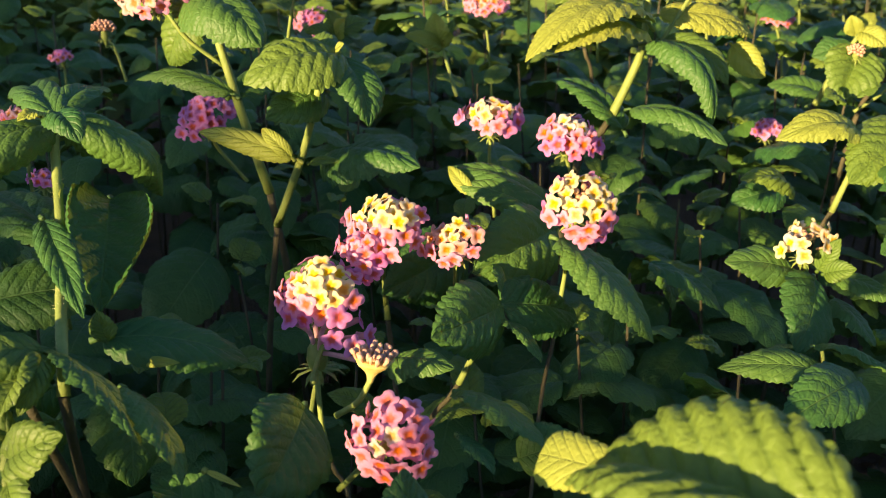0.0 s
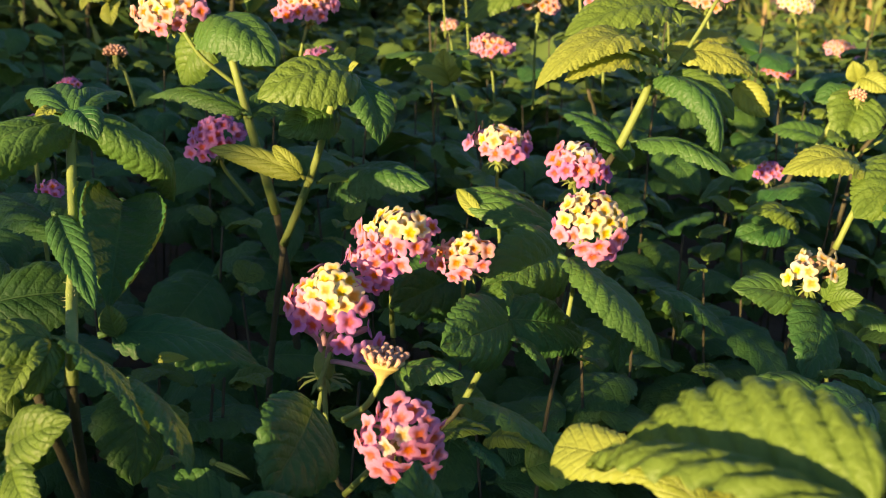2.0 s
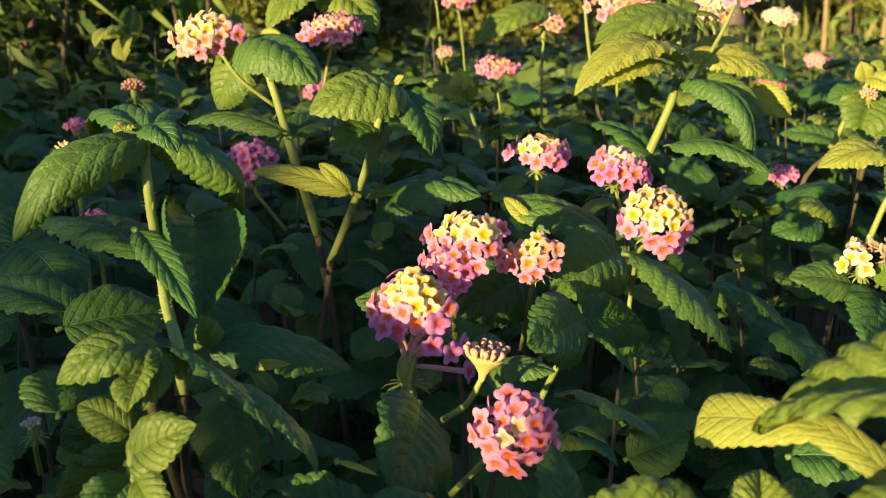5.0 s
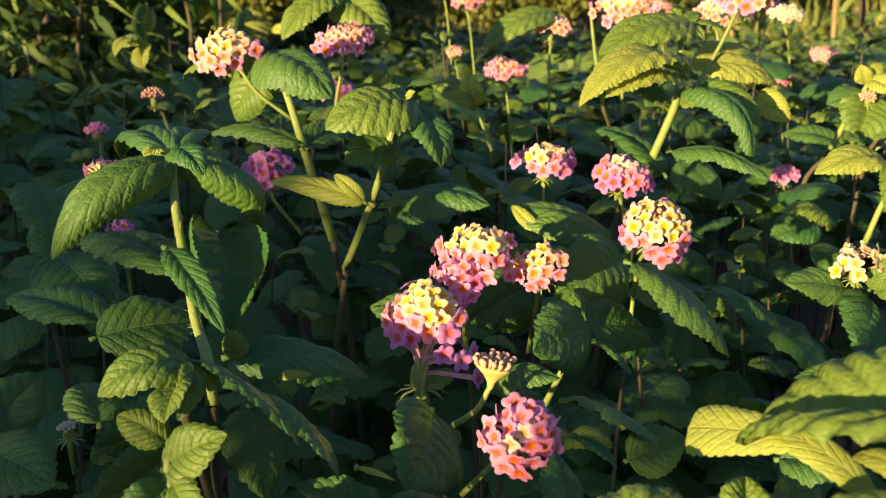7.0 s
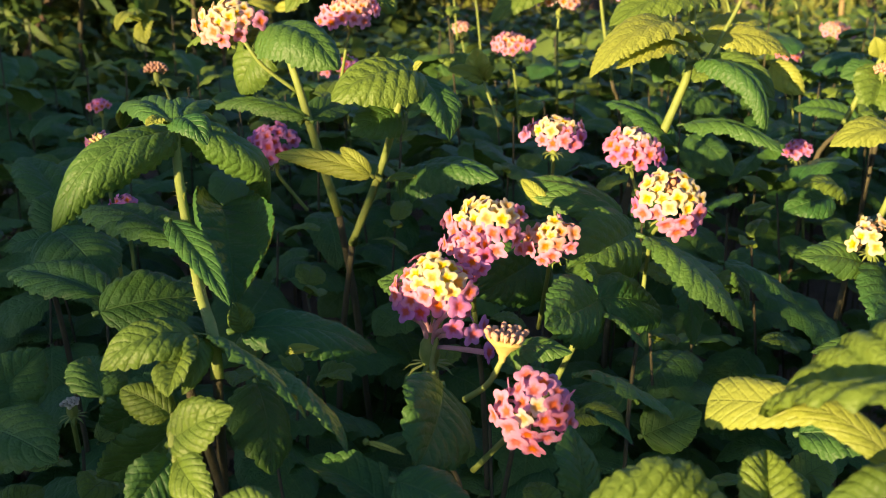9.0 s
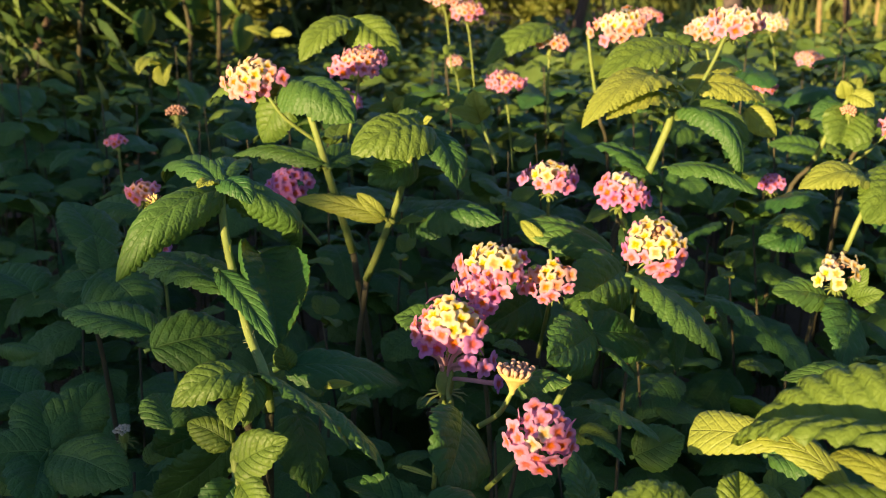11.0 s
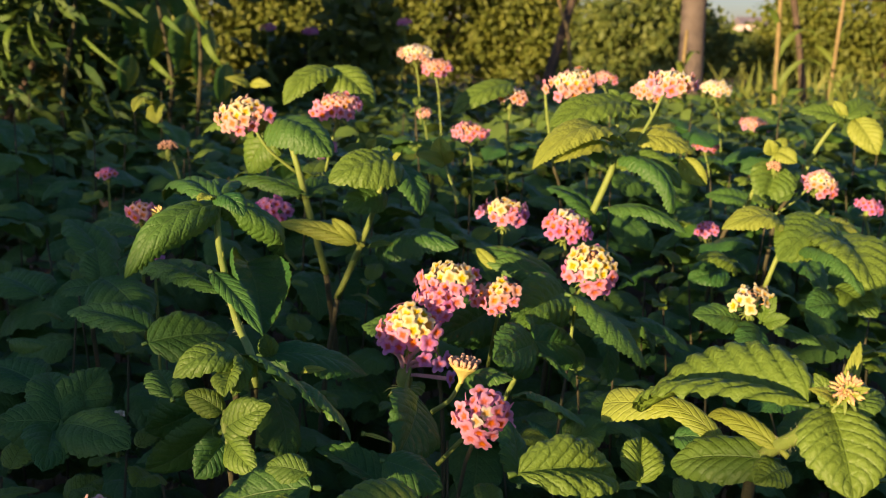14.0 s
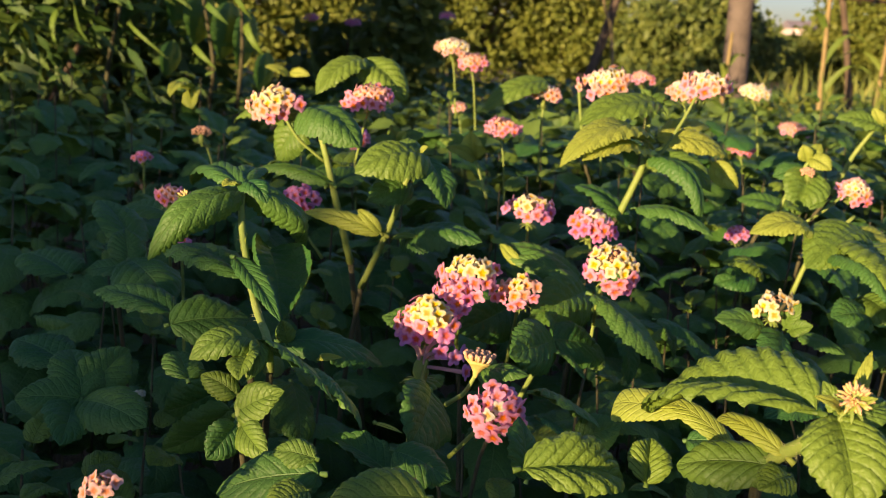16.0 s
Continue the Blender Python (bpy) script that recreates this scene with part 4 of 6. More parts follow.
flower_head(k1, (0.107, 0.6898, 0.7037), 0.02, (-0.25, -0.38, 0.88), inner='cream', outer='peach', low='pink', split=36, reach=92, flat=0.48, seed=17)
stem(k1, [(0.194, 0.73, 0.635), (0.186, 0.72, 0.676), (0.1849, 0.7301, 0.6908)], 0.0011, 0.00094, name="flower_stalk")
flower_head(k1, (0.1849, 0.7268, 0.6992), 0.0142, (0, -0.4, 1), inner='cream', outer='peach', split=50, reach=95, flat=0.6, seed=18)
stem(k1, [(0.07, 0.8, 0.605), (0.068, 0.79, 0.655), (0.0692, 0.7896, 0.6784)], 0.0011, 0.00094, name="flower_stalk")
flower_head(k1, (0.0692, 0.7885, 0.6873), 0.0171, (0.05, -0.3, 0.95), inner='cream', outer='peach', split=40, reach=92, flat=0.45, seed=19, low='pink')

r1 = plant_at(0.24, 0.53, "lantana plant with broad leaves in low sunlight", "lantana plants in bloom")
stem(r1, [(0.1948, 0.5494, 0.0), (0.1948, 0.5494, 0.28), (0.2072, 0.5406, 0.5138), (0.222, 0.53, 0.571), (0.229, 0.525, 0.598), (0.242, 0.525, 0.614), (0.259, 0.53, 0.628)], 0.0018, 0.0014)
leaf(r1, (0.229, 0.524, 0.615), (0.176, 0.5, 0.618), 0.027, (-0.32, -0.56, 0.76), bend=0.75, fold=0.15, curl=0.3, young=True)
leaf(r1, (0.263, 0.53, 0.618), (0.212, 0.488, 0.599), 0.046, (-0.28, -0.72, 0.62), bend=0.45, fold=0.15, curl=0.3, fresh_lit=True)
leaf(r1, (0.256, 0.51, 0.61), (0.248, 0.42, 0.591), 0.049, (-0.02, -0.62, 0.78), bend=0.45, fold=0.3, curl=0.2, fresh_lit=True)
leaf(r1, (0.231, 0.49, 0.606), (0.238, 0.42, 0.592), 0.024, (0.35, -0.45, 0.82), bend=0.5, fold=0.3, curl=0.8)
leaf(r1, (0.245, 0.47, 0.585), (0.253, 0.43, 0.576), 0.033, (-0.2, -0.68, 0.7), bend=0.35, fold=0.25, fresh_lit=True)
leaf(r1, (0.194, 0.52, 0.585), (0.16, 0.5, 0.597), 0.020, (-0.15, -0.5, 0.85), bend=0.7, fold=0.1, curl=0.4, fresh_lit=True)
leaf(r1, (0.196, 0.54, 0.58), (0.165, 0.53, 0.575), 0.025, (0.4, -0.5, 0.75), bend=0.4)
leaf(r1, (0.265, 0.535, 0.616), (0.3, 0.55, 0.604), 0.017, (-0.1, -0.5, 0.85), bend=0.4, young=True)
leaf(r1, (0.239, 0.45, 0.578), (0.207, 0.43, 0.582), 0.027, (0.4, -0.5, 0.75), bend=0.4)
leaf(r1, (0.279, 0.665, 0.64), (0.259, 0.64, 0.609), 0.042, (-0.05, -0.78, 0.62), bend=0.4, fold=0.55, fresh_lit=True)
leaf(r1, (0.274, 0.665, 0.642), (0.246, 0.66, 0.637), 0.023, (0.3, -0.5, 0.8), bend=0.5)
leaf(r1, (0.279, 0.668, 0.653), (0.292, 0.655, 0.645), 0.023, (-0.3, -0.65, 0.68), bend=0.6, young=True)
leaf(r1, (0.276, 0.668, 0.651), (0.27, 0.665, 0.664), 0.013, (-0.4, -0.8, 0.4), young=True)
leaf(r1, (0.28, 0.672, 0.652), (0.291, 0.68, 0.664), 0.013, (-0.3, -0.7, 0.6), young=True)
leaf(r1, (0.366, 0.71, 0.678), (0.379, 0.69, 0.649), 0.028, (-0.35, -0.68, 0.62), bend=0.5, young=True)
leaf(r1, (0.354, 0.71, 0.678), (0.313, 0.71, 0.684), 0.026, (-0.15, -0.5, 0.85), bend=0.4, fresh_lit=True)
leaf(r1, (0.357, 0.71, 0.68), (0.395, 0.74, 0.692), 0.024, (-0.1, -0.6, 0.78), bend=0.4, fresh_lit=True)
leaf(r1, (0.356, 0.712, 0.679), (0.347, 0.715, 0.694), 0.013, (-0.3, -0.85, 0.3), young=True)
leaf(r1, (0.277, 0.7, 0.602), (0.238, 0.72, 0.608), 0.036, (0.1, -0.35, 0.92), bend=0.4)
stem(r1, [(0.2195, 0.6882, 0.0), (0.2195, 0.6882, 0.28), (0.2361, 0.68, 0.5473), (0.256, 0.67, 0.603), (0.266, 0.665, 0.631), (0.277, 0.665, 0.651)], 0.0022, 0.0016)
stem(r1, [(0.279, 0.66, 0.601), (0.293, 0.66, 0.611), (0.306, 0.66, 0.623), (0.3169, 0.6711, 0.6184)], 0.0011, 0.00094, name="flower_stalk")
flower_head(r1, (0.3189, 0.6662, 0.6257), 0.0138, (0.25, -0.6, 0.9), inner='cream', outer='peach', low='pink', split=26, reach=105, flat=0.6, seed=20)
stem(r1, [(0.2905, 0.7362, 0.0), (0.2905, 0.7362, 0.28), (0.3053, 0.7289, 0.5584), (0.323, 0.72, 0.615), (0.333, 0.715, 0.647), (0.341, 0.71, 0.665), (0.351, 0.71, 0.68)], 0.0022, 0.0016)
flower_head(r1, (0.2721, 0.6527, 0.6422), 0.0058, (-0.2, -0.5, 0.8), inner='peach', outer='peach', closed=True, bud_kind=1, reach=85, seed=24)
stem(k1, [(0.133, 0.8044, 0.0), (0.133, 0.8044, 0.28), (0.123, 0.7933, 0.5687), (0.111, 0.78, 0.626), (0.102, 0.77, 0.669), (0.097, 0.765, 0.7)], 0.0018, 0.0012)

f1 = plant_at(0.165, 0.44, "small lantana shoot with an open cream flower head", "lantana plants in bloom")
stem(f1, [(0.19, 0.45, 0.546), (0.173, 0.43, 0.576), (0.1727, 0.4366, 0.5837)], 0.0011, 0.00094, name="flower_stalk")
flower_head(f1, (0.1709, 0.4297, 0.5862), 0.0132, (-0.1, -0.25, 0.95), inner='cream', outer='yellow', split=30, reach=88, buds=5, bud_kind=0, flat=0.5, seed=21, skip=0.35)
stem(f1, [(0.222, 0.45, 0.0), (0.222, 0.45, 0.28), (0.2106, 0.45, 0.4576), (0.197, 0.45, 0.516), (0.19, 0.45, 0.546)], 0.001, 0.0009)
leaf(f1, (0.167, 0.43, 0.574), (0.133, 0.42, 0.581), 0.022, (0.48, -0.46, 0.66), bend=0.35, fold=0.15, curl=0.3)
leaf(f1, (0.178, 0.428, 0.569), (0.16, 0.392, 0.549), 0.035, (0.4, -0.64, 0.44), bend=0.3, fold=0.08, curl=0.15)
leaf(f1, (0.179, 0.428, 0.575), (0.186, 0.425, 0.591), 0.010, (-0.5, -0.8, 0.3), bend=0.3, fresh_lit=True)
leaf(f1, (0.181, 0.425, 0.574), (0.191, 0.415, 0.58), 0.011, (-0.4, -0.75, 0.5), bend=0.5, fresh_lit=True)
leaf(f1, (0.194, 0.44, 0.567), (0.217, 0.425, 0.56), 0.021, (0.6, -0.45, 0.65), bend=0.35, fold=0.1, curl=0.3)
leaf(f1, (0.192, 0.435, 0.557), (0.205, 0.415, 0.542), 0.023, (0.68, -0.51, 0.55), bend=0.3, fold=0.1)
leaf(f1, (0.167, 0.372, 0.549), (0.119, 0.365, 0.555), 0.018, (0.8, -0.36, 0.65), bend=0.5, fold=0.1, curl=0.2)
leaf(f1, (0.167, 0.385, 0.556), (0.19, 0.362, 0.555), 0.023, (0.88, -0.38, 0.56), bend=0.35, fold=0.05)

b1 = plant_at(0.08, 0.17, "lantana shoot with large sunlit quilted leaves", "lantana plants in bloom")
stem(b1, [(0.094, 0.252, 0.0), (0.092, 0.244, 0.26), (0.082, 0.204, 0.505), (0.074, 0.172, 0.595), (0.074, 0.16, 0.607), (0.077, 0.148, 0.617), (0.078, 0.138, 0.626), (0.083, 0.134, 0.631)], 0.0026, 0.0021, hairy=True)
leaf(b1, (0.08, 0.152, 0.627), (0.044, 0.206, 0.603), 0.044, (-0.03, -0.36, 0.93), bend=0.4, fold=0.66, curl=0.2, quilt=1.2, blunt=0.6, wedge=-0.2, wave=0.15, fresh_lit=True)
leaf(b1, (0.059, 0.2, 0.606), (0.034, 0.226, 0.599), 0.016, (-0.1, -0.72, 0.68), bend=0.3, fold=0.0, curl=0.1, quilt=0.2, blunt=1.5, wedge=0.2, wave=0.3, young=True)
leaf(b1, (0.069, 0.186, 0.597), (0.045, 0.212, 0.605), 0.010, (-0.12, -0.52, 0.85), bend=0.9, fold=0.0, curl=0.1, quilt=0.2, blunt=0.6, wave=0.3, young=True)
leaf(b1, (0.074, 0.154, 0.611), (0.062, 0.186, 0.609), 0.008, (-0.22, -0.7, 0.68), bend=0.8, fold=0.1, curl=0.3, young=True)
leaf(b1, (-0.005, 0.18, 0.591), (0.033, 0.196, 0.58), 0.026, (-0.02, -0.6, 0.8), bend=0.5, fold=0.55, curl=0.25, blunt=0.5, quilt=1.0, fresh_lit=True)
leaf(b1, (0.043, 0.2, 0.578), (0.047, 0.216, 0.589), 0.019, (-0.05, -0.82, 0.56), bend=0.3, fold=0.6, fresh_lit=True)
leaf(b1, (0.074, 0.16, 0.604), (0.047, 0.178, 0.595), 0.020, (-0.1, -0.58, 0.8), bend=0.4, blunt=0.4, fold=0.2, curl=0.3, fresh_lit=True)
leaf(b1, (0.081, 0.134, 0.631), (0.079, 0.112, 0.613), 0.032, (-0.15, -0.8, 0.55), bend=0.35, fold=0.35, quilt=0.9, wave=0.3, blunt=0.3, fresh_lit=True)
leaf(b1, (0.077, 0.155, 0.603), (0.064, 0.146, 0.602), 0.013, (-0.2, -0.6, 0.78), bend=0.3, fresh_lit=True)
leaf(b1, (0.083, 0.134, 0.631), (0.101, 0.142, 0.633), 0.012, (-0.1, -0.6, 0.78), bend=0.5, fresh_lit=True)
leaf(b1, (0.085, 0.14, 0.629), (0.08, 0.146, 0.639), 0.007, (-0.2, -0.7, 0.65), bend=0.5, fresh_lit=True)
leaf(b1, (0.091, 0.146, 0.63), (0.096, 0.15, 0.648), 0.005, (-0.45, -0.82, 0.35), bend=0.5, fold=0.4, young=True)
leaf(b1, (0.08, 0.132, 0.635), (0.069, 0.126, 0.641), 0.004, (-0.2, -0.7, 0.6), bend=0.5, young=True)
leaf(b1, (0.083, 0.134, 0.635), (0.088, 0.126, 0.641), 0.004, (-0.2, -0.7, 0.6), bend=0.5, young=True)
leaf(b1, (0.16, 0.33, 0.568), (0.123, 0.3, 0.566), 0.024, (0.35, -0.45, 0.82), bend=0.4)
leaf(b1, (0.079, 0.27, 0.566), (0.1, 0.26, 0.566), 0.023, (0.4, -0.5, 0.75), bend=0.4)
bud_head(b1, (0.0840, 0.1320, 0.6385), 0.0060, (-0.1, -0.5, 0.8), seed=22)

l1 = plant_at(-0.27, 0.4, "shaded lantana shoot with broad matt leaves", "shaded lantana shoots")
stem(l1, [(-0.229, 0.5, 0.0), (-0.229, 0.495, 0.26), (-0.229, 0.47, 0.493), (-0.229, 0.45, 0.583), (-0.218, 0.45, 0.594)], 0.0018, 0.0015)
leaf(l1, (-0.213, 0.43, 0.599), (-0.183, 0.4, 0.581), 0.040, (0.4, -0.6, 0.7), bend=0.35, fold=0.1)
leaf(l1, (-0.218, 0.44, 0.596), (-0.226, 0.46, 0.612), 0.023, (0.35, -0.6, 0.7), bend=0.3)
leaf(l1, (-0.216, 0.435, 0.594), (-0.246, 0.44, 0.588), 0.019, (0.3, -0.4, 0.87), bend=0.3)
leaf(l1, (-0.22, 0.46, 0.602), (-0.254, 0.5, 0.622), 0.032, (0.5, -0.5, 0.7), bend=0.3)
leaf(l1, (-0.172, 0.36, 0.583), (-0.135, 0.38, 0.581), 0.033, (0.35, -0.5, 0.8), bend=0.3)
leaf(l1, (-0.176, 0.37, 0.587), (-0.226, 0.4, 0.588), 0.028, (0.45, -0.45, 0.78), bend=0.3)
leaf(l1, (-0.197, 0.295, 0.564), (-0.162, 0.272, 0.562), 0.030, (0.35, -0.6, 0.72), bend=0.4, fold=0.15)
leaf(l1, (-0.201, 0.298, 0.564), (-0.227, 0.29, 0.566), 0.028, (0.4, -0.55, 0.74), bend=0.4, fold=0.1)
leaf(l1, (-0.2, 0.3, 0.565), (-0.215, 0.33, 0.577), 0.028, (0.45, -0.55, 0.72), bend=0.4)
leaf(l1, (-0.2, 0.305, 0.564), (-0.188, 0.335, 0.577), 0.025, (0.4, -0.6, 0.7), bend=0.3)
leaf(l1, (-0.204, 0.3, 0.561), (-0.196, 0.26, 0.557), 0.025, (0.4, -0.7, 0.6), bend=0.3)
leaf(l1, (-0.257, 0.4, 0.572), (-0.232, 0.385, 0.573), 0.015, (0.25, -0.15, 0.95), bend=0.2, fold=0.1, curl=1.0)
leaf(l1, (-0.251, 0.43, 0.59), (-0.287, 0.46, 0.593), 0.039, (0.5, -0.5, 0.7), bend=0.3)
leaf(l1, (-0.211, 0.52, 0.61), (-0.252, 0.55, 0.609), 0.035, (0.4, -0.5, 0.77), bend=0.3)
leaf(l1, (-0.141, 0.26, 0.59), (-0.151, 0.28, 0.595), 0.019, (0.45, -0.6, 0.65), bend=0.3)
leaf(l1, (-0.23, 0.36, 0.56), (-0.263, 0.38, 0.564), 0.032, (0.5, -0.5, 0.7), bend=0.3)
stem(l1, [(-0.148, 0.17, 0.559), (-0.146, 0.16, 0.58), (-0.1429, 0.1552, 0.5826)], 0.0011, 0.00094, name="flower_stalk")
flower_head(l1, (-0.1438, 0.1526, 0.5912), 0.006, (-0.1, -0.3, 1), inner='peach', outer='peach', split=60, buds=3, bud_kind=1, reach=85, flat=0.7, seed=23)

h1 = plant_at(0.05, 1.0, "slender lantana shoots with pale and pink flower heads", "lantana plants further back")
stem(h1, [(-0.005, 1.0, 0.645), (-0.009, 0.99, 0.694), (-0.0126, 0.9917, 0.7151)], 0.0011, 0.00094, name="flower_stalk")
flower_head(h1, (-0.0126, 0.9887, 0.7236), 0.0175, (0, -0.35, 1), inner='cream', outer='peach', split=60, reach=95, flat=0.5, seed=40)
stem(h1, [(0.019, 1.0, 0.63), (0.014, 0.99, 0.68), (0.0105, 0.9912, 0.7012)], 0.0011, 0.00094, name="flower_stalk")
flower_head(h1, (0.0105, 0.9882, 0.7097), 0.0165, (0, -0.35, 1), inner='peach', outer='pink', split=50, reach=95, flat=0.5, seed=41)
stem(h1, [(0.376, 1.07, 0.605), (0.365, 1.06, 0.657), (0.3589, 1.0613, 0.6788)], 0.0011, 0.00094, name="flower_stalk")
flower_head(h1, (0.3589, 1.0583, 0.6873), 0.0175, (0, -0.35, 1), inner='cream', outer='peach', split=70, reach=95, flat=0.5, seed=42)
stem(h1, [(0.487, 1.22, 0.548), (0.475, 1.21, 0.601), (0.4684, 1.2116, 0.6232)], 0.0011, 0.00094, name="flower_stalk")
flower_head(h1, (0.4684, 1.2086, 0.6317), 0.0185, (0, -0.35, 1), inner='peach', outer='pink', split=60, reach=95, flat=0.5, seed=43)
stem(h1, [(0.325, 0.94, 0.545), (0.314, 0.93, 0.599), (0.3069, 0.9287, 0.623)], 0.0011, 0.00094, name="flower_stalk")
flower_head(h1, (0.3069, 0.9257, 0.6315), 0.012, (0, -0.35, 1), inner='pink', outer='pink', split=40, reach=95, flat=0.5, seed=44)
stem(h1, [(0.043, 0.84, 0.569), (0.038, 0.83, 0.621), (0.0338, 0.8309, 0.6428)], 0.0011, 0.00094, name="flower_stalk")
flower_head(h1, (0.0338, 0.8279, 0.6513), 0.016, (0, -0.35, 1), inner='peach', outer='pink', split=36, reach=95, flat=0.5, seed=45)
stem(h1, [(0.248, 0.7, 0.493), (0.238, 0.69, 0.548), (0.2306, 0.6877, 0.5742)], 0.0011, 0.00094, name="flower_stalk")
flower_head(h1, (0.2306, 0.6847, 0.5827), 0.01, (0, -0.35, 1), inner='pink', outer='magenta', split=40, reach=95, flat=0.5, seed=46)
stem(h1, [(-0.111, 0.92, 0.544), (-0.113, 0.91, 0.596), (-0.1155, 0.9122, 0.618)], 0.0011, 0.00094, name="flower_stalk")
flower_head(h1, (-0.1155, 0.9092, 0.6265), 0.0185, (0, -0.35, 1), inner='magenta', outer='pink', split=40, reach=95, flat=0.5, seed=47)
stem(h1, [(0.008, 1.02, 0.573), (0.003, 1.01, 0.625), (-0.0008, 1.0075, 0.649)], 0.0011, 0.00094, name="flower_stalk")
flower_head(h1, (-0.0008, 1.0045, 0.6575), 0.009, (0, -0.35, 1), inner='peach', outer='peach', split=40, reach=95, flat=0.5, seed=48)
stem(h1, [(-0.205, 0.49, 0.545), (-0.203, 0.48, 0.598), (-0.202, 0.4773, 0.6225)], 0.0011, 0.00094, name="flower_stalk")
flower_head(h1, (-0.202, 0.4743, 0.631), 0.009, (0, -0.35, 1), inner='peach', outer='pink', split=45, reach=95, flat=0.5, seed=49)
stem(h1, [(0.364, 0.64, 0.523), (0.35, 0.63, 0.579), (0.3413, 0.6274, 0.6043)], 0.0011, 0.00094, name="flower_stalk")
flower_head(h1, (0.3413, 0.6244, 0.6128), 0.01, (0, -0.35, 1), inner='pink', outer='magenta', split=36, reach=95, flat=0.5, seed=50)
stem(h1, [(-0.197, 0.49, 0.512), (-0.195, 0.48, 0.567), (-0.1946, 0.4758, 0.5935)], 0.0011, 0.00094, name="flower_stalk")
flower_head(h1, (-0.1946, 0.4728, 0.602), 0.0058, (0, -0.35, 1), inner='pink', outer='magenta', split=36, reach=95, flat=0.5, seed=51)
stem(h1, [(-0.312, 0.82, 0.525), (-0.31, 0.81, 0.577), (-0.3091, 0.8073, 0.6017)], 0.0011, 0.00094, name="flower_stalk")
flower_head(h1, (-0.3091, 0.8043, 0.6102), 0.009, (0, -0.35, 1), inner='magenta', outer='pink', split=40, reach=95, flat=0.5, seed=52)
stem(h1, [(0.246, 1.12, 0.615), (0.238, 1.11, 0.666), (0.2316, 1.1098, 0.6878)], 0.0011, 0.00094, name="flower_stalk")
flower_head(h1, (0.2316, 1.1068, 0.6963), 0.014, (0, -0.35, 1), inner='peach', outer='pink', split=50, reach=95, flat=0.5, seed=53)
stem(l1, [(-0.197, 0.38, 0.511), (-0.194, 0.37, 0.53), (-0.1912, 0.3645, 0.5317)], 0.0011, 0.00094, name="flower_stalk")
flower_head(l1, (-0.1912, 0.3632, 0.5406), 0.004, (0, -0.15, 1), inner='peach', outer='peach', closed=True, bud_kind=2, reach=80, seed=61)

# ---- ground ----
def ground_height(x, y):
    return 0.03 * noise.noise(Vector((x * 0.4, y * 0.4, 0.3))) if y > 2 or abs(x) > 2 else 0.0


gx = [-400, -120, -40, -15] + [-8 + i * 0.5 for i in range(33)] + [15, 40, 120, 400]
gv = [(x, y, (ground_height(x, y) if abs(x) < 12 and abs(y) < 12 else 0.0) - 0.002) for y in gx for x in gx]
gn = len(gx)
gf = [(j * gn + i, j * gn + i + 1, (j + 1) * gn + i + 1, (j + 1) * gn + i) for j in range(gn - 1) for i in range(gn - 1)]
ground = new("ground", mesh_from("ground", gv, gf, [M_SOIL]))
tagged(ground, "dark brown soil under the plants", "ground", kind="structure")


# ---- scattered foliage ----
def template(kind):
    """Small leaf shapes for masses of foliage: (verts, faces), length 1 along x."""
    if kind == "ovate":
        v = [(0, 0, 0), (0.25, 0.26, 0.06), (0.55, 0.27, 0.05), (1, 0, -0.14), (0.55, -0.27, 0.05), (0.25, -0.26, 0.06), (0.3, 0, 0.0), (0.62, 0, -0.01)]
        f = [(0, 6, 1), (1, 6, 7, 2), (2, 7, 3), (0, 5, 6), (5, 4, 7, 6), (4, 3, 7)]
    elif kind == "blade":
        v = [(0, 0.02, 0), (0, -0.02, 0), (0.5, 0.025, 0.10), (0.5, -0.025, 0.10), (0.85, 0.012, 0.07), (0.85, -0.012, 0.07), (1.0, 0, -0.02)]
        f = [(0, 1, 3, 2), (2, 3, 5, 4), (4, 5, 6)]
    else:
        v = [(0, 0, 0), (0.3, 0.11, 0.03), (0.65, 0.09, 0.02), (1, 0, -0.12), (0.65, -0.09, 0.02), (0.3, -0.11, 0.03)]
        f = [(0, 5, 1), (1, 5, 4, 2), (2, 4, 3)]
    return np.array(v), f


def foliage(name, places, dirs, ups, sizes, kind, mats):
    """One mesh of many leaves. places, dirs, ups: n x 3; sizes: n."""
    tv, tf = template(kind)
    n = len(places)
    d = dirs / np.linalg.norm(dirs, axis=1, keepdims=True)
    u = ups - d * np.sum(ups * d, axis=1, keepdims=True)
    u /= np.linalg.norm(u, axis=1, keepdims=True) + 1e-9
    s = np.cross(u, d)
    v = (places[:, None, :] + sizes[:, None, None] * (tv[None, :, 0:1] * d[:, None, :] + tv[None, :, 1:2] * s[:, None, :] + tv[None, :, 2:3] * u[:, None, :]))
    k = len(tv)
    verts = v.reshape(-1, 3)
    faces = [tuple(i * k + q for q in f) for i in range(n) for f in tf]
    return mesh_from(name, verts.tolist(), faces, mats)


rng = np.random.default_rng(5)


def canopy(x, y):
    """Height of the foliage's upper surface."""
    t = min(1.0, max(0.0, (y - 0.35) / 0.5))
    h = 0.515 + 0.085 * t * t * (3 - 2 * t)
    h += 0.030 * noise.noise(Vector((x * 5, y * 5, 1.7))) * (0.4 + t)
    # the foliage sinks between the nearer shoots
    h -= 0.030 * math.exp(-((x - 0.09) / 0.09) ** 2 - ((y - 0.36) / 0.09) ** 2)
    return h


